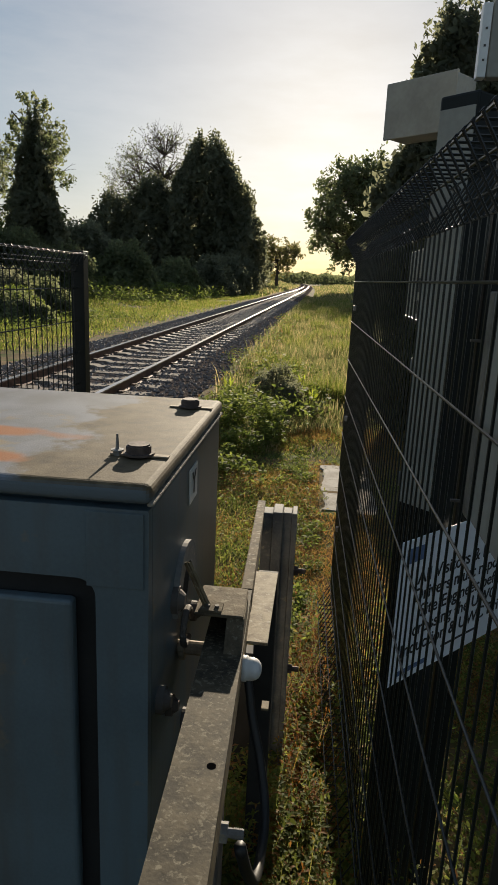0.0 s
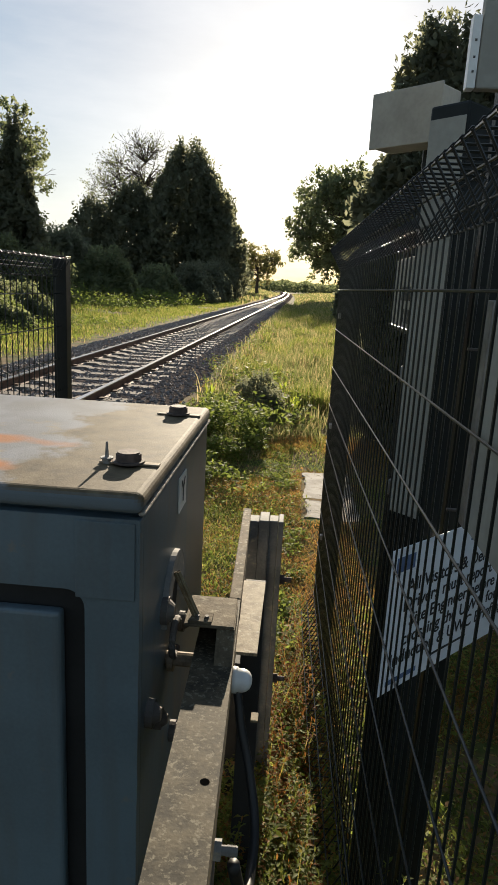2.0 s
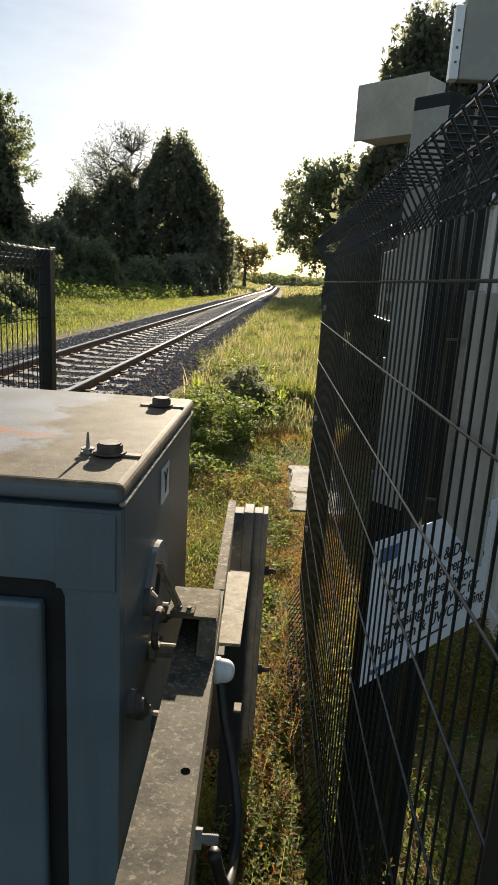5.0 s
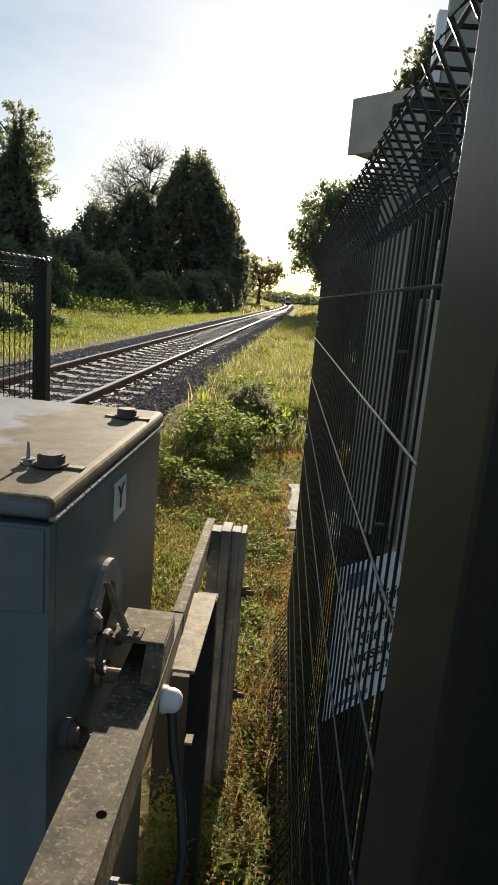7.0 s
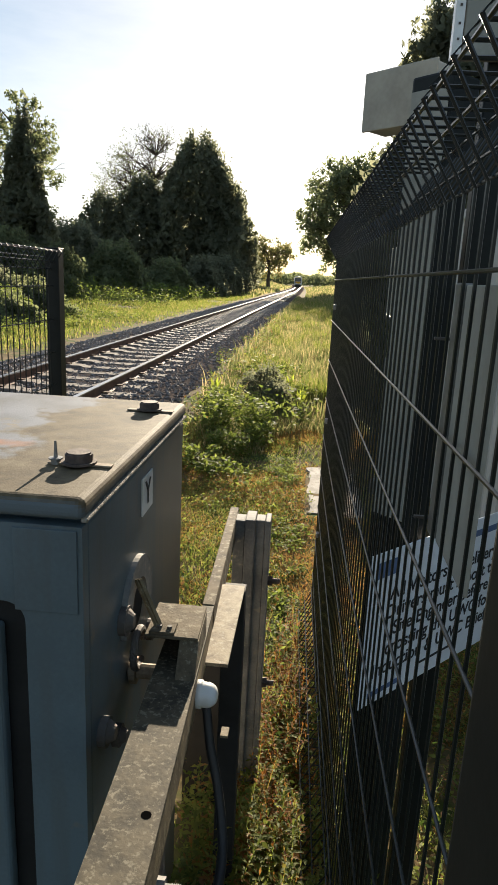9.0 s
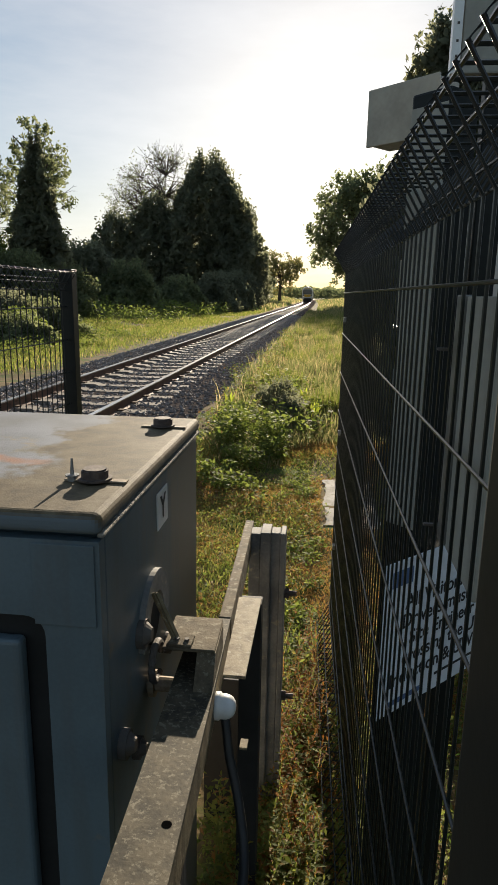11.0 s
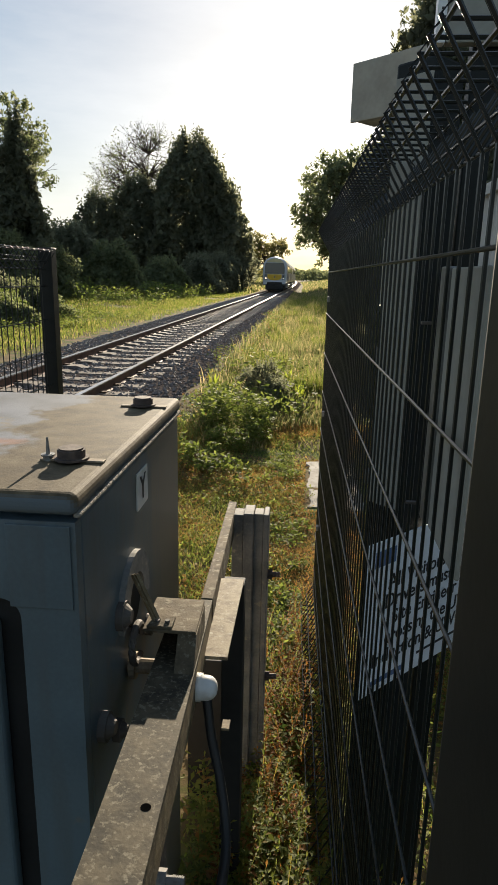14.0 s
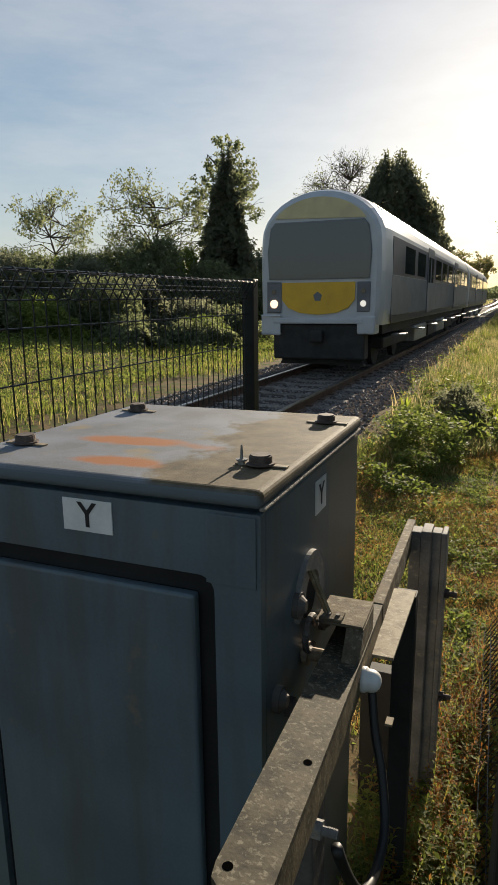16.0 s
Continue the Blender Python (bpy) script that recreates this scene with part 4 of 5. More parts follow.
def build_container():
    c = thing("steel_container", "grey corrugated steel storage container behind the fence", "container")
    X0, X1, Y0, Y1, Z0, Z1 = 1.45, 3.8, 0.6, 6.7, -0.20, 2.3
    prof = []
    y = Y0 + 0.08
    while y < Y1 - 0.3:
        prof += [(0.0, y), (0.0, y + 0.07), (0.034, y + 0.105), (0.034, y + 0.175)]
        y += 0.21
    bm = bmesh.new()
    lo = [bm.verts.new((X0 + 0.02 + u, v, Z0 + 0.1)) for u, v in prof]
    hi = [bm.verts.new((X0 + 0.02 + u, v, Z1 - 0.08)) for u, v in prof]
    for i in range(len(prof) - 1):
        bm.faces.new((lo[i], lo[i + 1], hi[i + 1], hi[i]))
    part("corrugated_wall", bm, M_CONT, c)
    part("shell", box(X0 + 0.06, X1, Y0 + 0.02, Y1 - 0.02, Z0 + 0.05, Z1 - 0.01, 0.01), M_CONT, c)
    for yy in (Y0, Y1 - 0.12):
        part("corner_post", box(X0, X0 + 0.12, yy, yy + 0.12, Z0, Z1, 0.006), M_CONT, c)
    part("top_rail", box(X0, X0 + 0.08, Y0 + 0.121, Y1 - 0.121, Z1 - 0.079, Z1 - 0.001, 0.006), M_CONT, c)
    part("bottom_rail", box(X0, X0 + 0.08, Y0 + 0.121, Y1 - 0.121, Z0, Z0 + 0.12, 0.006), M_CONT, c)
    for yy in (Y0 + 0.3, Y1 - 0.5):
        part("skid", box(X0 + 0.1, X1 - 0.1, yy, yy + 0.2, Z0 - 0.2, Z0, 0.01), M_CONC, c)


# ---- train ----
def build_train():
    tr = thing("passenger_train", "silver-white diesel passenger train with yellow front panel", "train")
    W, L = 1.36, 23.2

    def section(k=1.0, top=3.62, low=0.95):
        s = [(-W * k * 0.97, low), (-W * k, 1.25), (-W * k * 1.01, 2.0)]
        s += [(-W * k * math.cos(radians(a)), 2.62 + (top - 2.62) * math.sin(radians(a))) for a in (0, 12, 24, 36, 48, 60, 72, 81)]
        return s + [(0, top)] + [(-x, z) for x, z in s[::-1]]

    def loft(stations, bm):
        rings = [[bm.verts.new((x, y, z)) for x, z in sec] for y, sec in stations]
        n = len(rings[0])
        for a, b in zip(rings, rings[1:]):
            for i in range(n):
                bm.faces.new((a[i], a[(i + 1) % n], b[(i + 1) % n], b[i]))
        bm.faces.new(rings[0][::-1])
        bm.faces.new(rings[-1])
        bmesh.ops.recalc_face_normals(bm, faces=bm.faces)
        return bm

    for c in range(2):
        y0 = c * (L + 0.6)
        if c == 0:
            st = [(0.0, section(0.90, 3.42, 1.0)), (0.10, section(0.955, 3.54, 0.97)), (0.35, section(0.985, 3.60, 0.95)), (0.9, section()), (L, section())]
        else:
            st = [(y0, section()), (y0 + L, section())]
        body = part("coach_body", loft(st, bmesh.new()), M_TWHITE, tr, "silver-white coach body")
        part("roof", prism([((W + 0.012) * math.cos(radians(a)), 2.62 + 1.012 * math.sin(radians(a))) for a in range(40, 141, 10)], "y", y0 + 0.95, y0 + L), M_TROOF, body, "grey ribbed roof")
        for s in (-1, 1):
            part("window_band", box(s * (W + 0.002), s * (W + 0.016), y0 + 1.0, y0 + L - 0.1, 1.95, 2.72, 0.004), M_TBLUE, body, "dark blue window band")
            for k in range(10):
                yy = y0 + 2.6 + k * 2.02
                part("window", box(s * (W + 0.017), s * (W + 0.022), yy, yy + 1.5, 2.02, 2.62, 0.002), M_TGLASS, body)
            for yy in (y0 + 6.6, y0 + 15.2):
                dr = part("door", box(s * (W + 0.018), s * (W + 0.04), yy, yy + 1.35, 1.05, 2.85, 0.01), M_TSIDE, body)
                part("door_window", box(s * (W + 0.041), s * (W + 0.045), yy + 0.12, yy + 0.55, 1.9, 2.6, 0.004), M_TGLASS, dr)
                part("door_window", box(s * (W + 0.041), s * (W + 0.045), yy + 0.8, yy + 1.23, 1.9, 2.6, 0.004), M_TGLASS, dr)
            # shade on the lower side, put in as a dark grey panel
            part("side_shade_panel", box(s * (W - 0.010), s * (W + 0.015), y0 + 0.95, y0 + L - 0.1, 1.125, 1.945, 0.004), M_TSIDE, body, "lower side with its shade painted dark grey")
            part("side_stripe", box(s * (W - 0.004), s * (W + 0.006), y0 + 1.0, y0 + L, 0.96, 1.12, 0.003), M_TBLUE, body)
        for k in range(7):
            for s in (-1, 1):
                part("step_board", box(s * 1.20, s * 1.50, y0 + 2.0 + 3.1 * k, y0 + 2.6 + 3.1 * k, 0.66, 0.69, 0.006), M_GALV, body, "pale metal step board")
        uf = bmesh.new()
        box(-1.15, 1.15, y0 + 1.2, y0 + L - 0.3, 0.72, 0.95, 0.02, uf)
        part("underframe", uf, M_TDARK, body)
        for k, (a, b_) in enumerate(((5.6, 8.2), (8.6, 10.4), (11.0, 13.6), (14.0, 16.6))):
            part("equipment_case", box(-1.22, 1.22, y0 + a, y0 + b_, 0.30, 0.73, 0.03), M_TDARK if k % 2 else M_TROOF, body)
        for yc in (y0 + 3.3, y0 + L - 3.3):
            bg = part("bogie", box(-1.1, 1.1, yc - 1.7, yc + 1.7, 0.38, 0.62, 0.04), M_TDARK, body)
            for yw in (yc - 1.3, yc + 1.3):
                for s in (-1, 1):
                    part("wheel", rod((s * 0.69, yw, 0.42), (s * 0.82, yw, 0.42), 0.42, 24), M_TDARK, bg)
    # front end
    curve = [(-0.80, 1.80), (-0.80, 1.46), (-0.66, 1.30), (-0.40, 1.20), (0.0, 1.165), (0.40, 1.20), (0.66, 1.30), (0.80, 1.46), (0.80, 1.80)]
    part("yellow_panel", prism(curve, "y", -0.03, 0.02), M_TYELLOW, tr, "yellow warning panel with a curved lower edge")
    part("emblem", rod((0, -0.036, 1.52), (0, -0.028, 1.52), 0.10, 5), M_TSIDE, tr, "small dark emblem shape")
    dome = [(1.13 * math.cos(radians(a)), 2.62 + 0.80 * math.sin(radians(a))) for a in range(28, 153, 8)]
    part("roof_panel", prism(dome, "y", -0.02, 0.02), M_TCREAM, tr, "pale yellow band over the windscreen")
    rim = [(-1.10, 1.86), (1.10, 1.86), (1.13, 2.4), (1.06, 2.86), (0.96, 2.97), (-0.96, 2.97), (-1.06, 2.86), (-1.13, 2.4)]
    ws = part("windscreen_surround", prism(rim, "y", -0.024, 0.02), M_TSIDE, tr)
    pane = [(x * 0.985, 1.875 + (z - 1.86) * 0.975) for x, z in rim]
    part("windscreen", prism(pane, "y", -0.032, -0.0245), M_TSCREEN, ws, "single wide grey-tinted windscreen")
    for s in (-1, 1):
        cl = part("lamp_housing", box(s * 0.84, s * 1.12, -0.03, 0.05, 1.22, 1.80, 0.02), M_TSIDE, tr)
        part("headlamp", rod((s * 0.98, -0.05, 1.38), (s * 0.98, -0.028, 1.38), 0.085 if s < 0 else 0.06, 18), M_LAMP if s < 0 else M_LAMP2, cl, "lit headlamp")
        part("marker_lamp", rod((s * 0.98, -0.045, 1.62), (s * 0.98, -0.028, 1.62), 0.05, 14), M_TGLASS, cl)
        part("corner_fairing", box(s * 0.86, s * 1.24, -0.05, 0.4, 0.78, 1.14, 0.03), M_TWHITE, tr)
    part("front_skirt", box(-1.02, 1.02, 0.02, 0.4, 0.26, 0.975, 0.04), M_TDARK, tr)
    part("front_lip", box(-1.0, 1.0, -0.06, 0.05, 0.98, 1.10, 0.03), M_TWHITE, tr)
    part("coupling", box(-0.14, 0.14, -0.16, 0.0, 0.62, 0.85, 0.03), M_TDARK, tr)
    part("snow_plough", prism([(-0.85, 0.42), (-0.95, 0.14), (0.95, 0.14), (0.85, 0.42)], "y", 0.30, 0.36), M_TDARK, tr)
    for o in tr.children_recursive:
        o.data.transform(Matrix.Diagonal((0.945, 1.0, 1.0, 1.0)))
    return tr


# ---- plants ----
def quads(P, U, W_):
    """Leaf quads: centres P, half-axes U and W_ (n x 3 arrays) bent slightly along the middle."""
    n = len(P)
    V = np.empty((n, 4, 3))
    V[:, 0], V[:, 1], V[:, 2], V[:, 3] = P - U, P + W_ - 0.15 * U, P + U, P - W_ - 0.15 * U
    F = np.arange(n * 4).reshape(n, 4)
    return V.reshape(-1, 3), F


def array_mesh(name, V, F, material, parent=None):
    me = bpy.data.meshes.new(name)
    V, F = np.asarray(V, np.float32), np.asarray(F, np.int32)
    k = F.shape[1]
    me.vertices.add(len(V))
    me.vertices.foreach_set("co", V.ravel())
    me.loops.add(F.size)
    me.loops.foreach_set("vertex_index", F.ravel())
    me.polygons.add(len(F))
    me.polygons.foreach_set("loop_start", np.arange(0, F.size, k, dtype=np.int32))
    me.polygons.foreach_set("loop_total", np.full(len(F), k, dtype=np.int32))
    me.update(calc_edges=True)
    me.materials.append(material)
    ob = new(name, me)
    if parent is not None:
        ob.parent = parent
    return ob


def unit(v):
    return v / np.maximum(1e-9, np.linalg.norm(v, axis=1, keepdims=True))


def leaves_at(rng, centres, size, droop=0.0, long=1.0):
    n = len(centres)
    a = unit(rng.normal(size=(n, 3)) + np.array([0, 0, -droop]))
    b = unit(np.cross(a, rng.normal(size=(n, 3))))
    s = size * rng.uniform(0.6, 1.3, (n, 1))
    return quads(centres, a * s * long, b * s * 0.55)


def limbs_mesh(name, segs, material, parent, n=5):
    ang = np.arange(n) * 2 * math.pi / n
    V, F = [], []
    for p, q, ra, rb in segs:
        d = (q - p) / max(1e-6, np.linalg.norm(q - p))
        s = np.cross(d, (0.3, 0.5, 0.81))
        s /= max(1e-6, np.linalg.norm(s))
        u = np.cross(s, d)
        k = len(V)
        for c, r in ((p, max(ra, 0.006)), (q, max(rb, 0.005))):
            V.extend((c + (np.cos(ang)[:, None] * s + np.sin(ang)[:, None] * u) * r).tolist())
        F.extend([(k + i, k + (i + 1) % n, k + n + (i + 1) % n, k + n + i) for i in range(n)])
    return array_mesh(name, V, F, material, parent)


def broad_tree(seed, x, y, height, crown_r, label, material, leaf=0.2, count=9000, levels=3, trunk=0.35, low=0.25, bare=0.0, z=None, clumps=60, name="tree", twigs=3):
    """Trunk, limbs reaching to many leaf clumps, fine twigs; bare: share of clumps without leaves."""
    rng = np.random.RandomState(seed)
    z = ground_z(x, y) - 0.1 if z is None else z
    tree = thing(name, label, "tree", group="trackside trees", at=(x, y, z))
    lo, mid = height * low, height * (low + 1) / 2
    hh = height * (1 - low) / 2
    segs = []
    q = np.zeros(3)
    for k in range(6):
        e = np.array([rng.normal() * 0.03 * height * 0.5, rng.normal() * 0.03 * height * 0.5, height * 0.82 * (k + 1) / 6])
        segs.append((q.copy(), e, trunk * (1 - 0.15 * k), trunk * (1 - 0.15 * (k + 1))))
        q = e
    spine = [sg[1] for sg in segs]
    C = []
    while len(C) < clumps:
        v = rng.uniform(-1, 1, 3)
        n = np.linalg.norm(v)
        if 0.45 < n < 1.0:
            C.append(np.array([v[0] * crown_r, v[1] * crown_r, mid + v[2] * hh]))
    tipsL = []
    for c in C:
        best = min(spine, key=lambda p: np.linalg.norm((p - c) * np.array([1, 1, 1.6])) + (50 if p[2] > c[2] else 0))
        m1 = best * 0.55 + c * 0.45 + rng.normal(size=3) * 0.04 * height
        m1[2] += 0.02 * height
        r0 = trunk * 0.28
        segs.append((best, m1, r0, r0 * 0.6))
        segs.append((m1, c, r0 * 0.6, r0 * 0.3))
        ends = [c]
        for _ in range(twigs):
            d = unit(rng.normal(size=(1, 3)) + (c - np.array([0, 0, mid - hh * 0.5])) / np.linalg.norm(c - np.array([0, 0, mid - hh * 0.5])) * 1.2)[0]
            e = c + d * crown_r * rng.uniform(0.16, 0.34)
            segs.append((c, e, r0 * 0.32, r0 * 0.16))
            ends.append(e)
            for _k in range(2):
                d2 = unit((d + rng.normal(size=3) * 0.5)[None])[0]
                e2 = e + d2 * crown_r * rng.uniform(0.08, 0.2)
                segs.append((e, e2, r0 * 0.18, r0 * 0.1))
                ends.append(e2)
        if rng.rand() > bare:
            tipsL += ends
    limbs_mesh("trunk", segs, M_BARK, tree)
    T = np.array(tipsL)
    idx = rng.randint(0, len(T), count)
    off = rng.normal(size=(count, 3)) * crown_r * 0.055
    V, F = leaves_at(rng, T[idx] + off, leaf, 0.3)
    array_mesh("crown", V, F, material, tree)
    return tree


def mass_tree(seed, x, y, height, rx, ry, label, material, leaf=0.22, count=16000, pointed=1.6, name="tree", lumps=26, z=None, category="tree", rough=0.28):
    """A dense leafy mass: leaves fill the outer shell of an uneven envelope, with sprigs past its edge."""
    rng = np.random.RandomState(seed)
    z = ground_z(x, y) - 0.1 if z is None else z
    tree = thing(name, label, category, group="trackside trees", at=(x, y, z))
    n = int(count * 1.5)
    h = rng.rand(n) ** 0.85
    if pointed > 0:
        w = np.maximum(0.03, (1 - h)) ** (1 / pointed) * np.minimum(1, 0.72 + h * 2)
    else:
        w = np.maximum(0.1, np.sin(np.pi * np.minimum(1, 0.25 + 0.75 * h))) ** 0.5
    keep = rng.rand(n) < w / w.max()
    h, w = h[keep], w[keep]
    a = rng.uniform(0, 2 * np.pi, len(h))
    lump = np.array([noise.noise(Vector((math.cos(t) * 1.7 + seed, math.sin(t) * 1.7, b * height / max(rx, 1) * 1.3))) + 0.55 * noise.noise(Vector((math.cos(t) * 4.5, math.sin(t) * 4.5 + seed, b * height / max(rx, 1) * 3.6))) for t, b in zip(a, h)])
    rr = w * (1 + rough * lump * 1.6) * (1 - 0.45 * rng.rand(len(h)) ** 2.2 + 0.07 * (rng.rand(len(h)) > 0.93))
    P = np.stack([np.cos(a) * rr * rx, np.sin(a) * rr * ry, h * height * (1 + 0.10 * lump) + rng.normal(size=len(h)) * leaf * 0.6], 1)
    P = P[P[:, 2] > 0.02]
    V, F = leaves_at(rng, P, leaf, 0.1)
    # upright sprigs along the top
    k = max(12, len(P) // 60)
    top = P[np.argsort(-(P[:, 2] + rng.rand(len(P)) * height * 0.25))[:k]]
    sp = np.concatenate([top + np.array([0, 0, leaf * 0.9 * j]) + rng.normal(size=top.shape) * leaf * 0.25 for j in range(1, 5)])
    V2, F2 = leaves_at(rng, sp, leaf * 0.55, -0.8, 1.2)
    V, F = np.concatenate([V, V2]), np.concatenate([F, F2 + len(V)])
    segs = [(np.zeros(3), np.array([0, 0, height * 0.7]), 0.03 * height, 0.01 * height)]
    for p in P[rng.randint(0, len(P), lumps)]:
        segs.append((np.array([0, 0, p[2] * 0.7]), p * 0.95, 0.008 * height, 0.003 * height))
    limbs_mesh("trunk", segs, M_BARK, tree)
    array_mesh("crown", V, F, material, tree)
    return tree


def grass(name, seed, label, x0, x1, y0, y1, count, hmin, hmax, width, material, power=1.5, keep=None, lean=0.35, category="grass"):
    """Blades as bent tapered strips, standing on the ground."""
    rng = np.random.RandomState(seed)
    ys = y0 + (y1 - y0) * rng.rand(count) ** power
    xs = rng.uniform(x0, x1, count)
    if keep is not None:
        ok = np.array([keep(a, b, rng) for a, b in zip(xs, ys)], bool)
        xs, ys = xs[ok], ys[ok]
    n = len(xs)
    zs = np.array([ground_z(a, b) for a, b in zip(xs, ys)]) - 0.01
    h = rng.uniform(hmin, hmax, n) * (0.7 + 0.5 * np.array([noise.noise(Vector((a * 0.7, b * 0.5, 9.0))) for a, b in zip(xs, ys)]))
    h = np.maximum(h, 0.03)
    w = width * (1 + ys / 25.0) * rng.uniform(0.7, 1.3, n)
    ang, la = rng.uniform(0, 6.283, n), rng.uniform(0, 6.283, n)
    side = np.stack([np.cos(ang), np.sin(ang), np.zeros(n)], 1) * w[:, None]
    ln = np.stack([np.cos(la), np.sin(la), np.zeros(n)], 1) * (h * lean * rng.uniform(0.2, 1.4, n))[:, None]
    P = np.stack([xs, ys, zs], 1)
    upv = np.zeros((n, 3))
    upv[:, 2] = h
    V = np.empty((n, 5, 3))
    V[:, 0], V[:, 1] = P - side, P + side
    mid = P + upv * 0.6 + ln * 0.4
    V[:, 2], V[:, 3] = mid + side * 0.7, mid - side * 0.7
    V[:, 4] = P + upv + ln
    F4 = np.array([[0, 1, 2], [0, 2, 3], [3, 2, 4]])
    F = (np.arange(n)[:, None, None] * 5 + F4[None]).reshape(-1, 3)
    ob = array_mesh(name, V.reshape(-1, 3), F, material)
    return tagged(ob, label, category, kind="stuff")


def weeds(name, seed, label, spots, leaf, material, per=40, height=0.25, spread=0.16, category="weeds"):
    """Low leafy plants: stems with pairs of leaves."""
    rng = np.random.RandomState(seed)
    Pall = []
    for x, y, s in spots:
        z = ground_z(x, y)
        m = int(per * s)
        hh = rng.rand(m) ** 0.7 * height * s
        a = rng.uniform(0, 6.283, m)
        r = spread * s * np.sqrt(rng.rand(m))
        Pall.append(np.stack([x + r * np.cos(a), y + r * np.sin(a), z + hh], 1))
    P = np.concatenate(Pall)
    n = len(P)
    a = unit(rng.normal(size=(n, 3)) * np.array([1, 1, 0.45]))
    b = unit(np.cross(a, np.array([0, 0, 1.0]) + rng.normal(size=(n, 3)) * 0.5))
    s = leaf * rng.uniform(0.5, 1.4, (n, 1)) * (1 + P[:, 1:2] / 30)
    V, F = quads(P, a * s, b * s * 0.42)
    return tagged(array_mesh(name, V, F, material), label, category, kind="stuff")


def stems(name, seed, label, spots, leaf, material, height, category="weeds"):
    """Upright plants: a thin leaning stem with pairs of pointed leaves, smaller towards the tip."""
    rng = np.random.RandomState(seed)
    V, F = [], []

    def blade(p, d, size):
        sd = np.cross(d, (0, 0, 1.0))
        sd = sd / max(1e-6, np.linalg.norm(sd))
        k = len(V)
        w = size * 0.17
        tip = p + d * size + np.array([0, 0, -0.12 * size])
        mid = p + d * size * 0.48 + np.array([0, 0, 0.06 * size])
        V.extend([p, mid + sd * w + np.array([0, 0, w * 0.35]), tip, mid - sd * w + np.array([0, 0, w * 0.35]), mid])
        F.extend([(k, k + 1, k + 4), (k + 1, k + 2, k + 4), (k + 2, k + 3, k + 4), (k + 3, k, k + 4)])

    for x, y, s in spots:
        base = np.array([x, y, ground_z(x, y) - 0.01])
        for _ in range(rng.randint(2, 5)):
            a, h = rng.uniform(0, 6.283), height * s * rng.uniform(0.5, 1.0)
            foot = base + np.array([rng.normal() * 0.03, rng.normal() * 0.03, 0])
            top = foot + np.array([math.cos(a) * h * 0.3, math.sin(a) * h * 0.3, h])
            k = len(V)
            V.extend([foot + (0.0025, 0, 0), foot - (0.0025, 0, 0), top])
            F.append((k, k + 1, k + 2))
            n = max(5, int(h / 0.018))
            tw = rng.uniform(0, 3.14)
            for j in range(n):
                u = 0.2 + 0.8 * j / (n - 1)
                p = foot + (top - foot) * u
                for o in (0, math.pi):
                    b = tw + j * 1.57 + o + rng.normal() * 0.25
                    lift = rng.uniform(-0.3, 0.7) + 0.5 * u * u
                    d = np.array([math.cos(b), math.sin(b), lift])
                    blade(p, d / np.linalg.norm(d), leaf * s * (1.15 - 0.55 * u) * rng.uniform(0.7, 1.3))
    return tagged(array_mesh(name, V, F, material), label, category, kind="stuff")


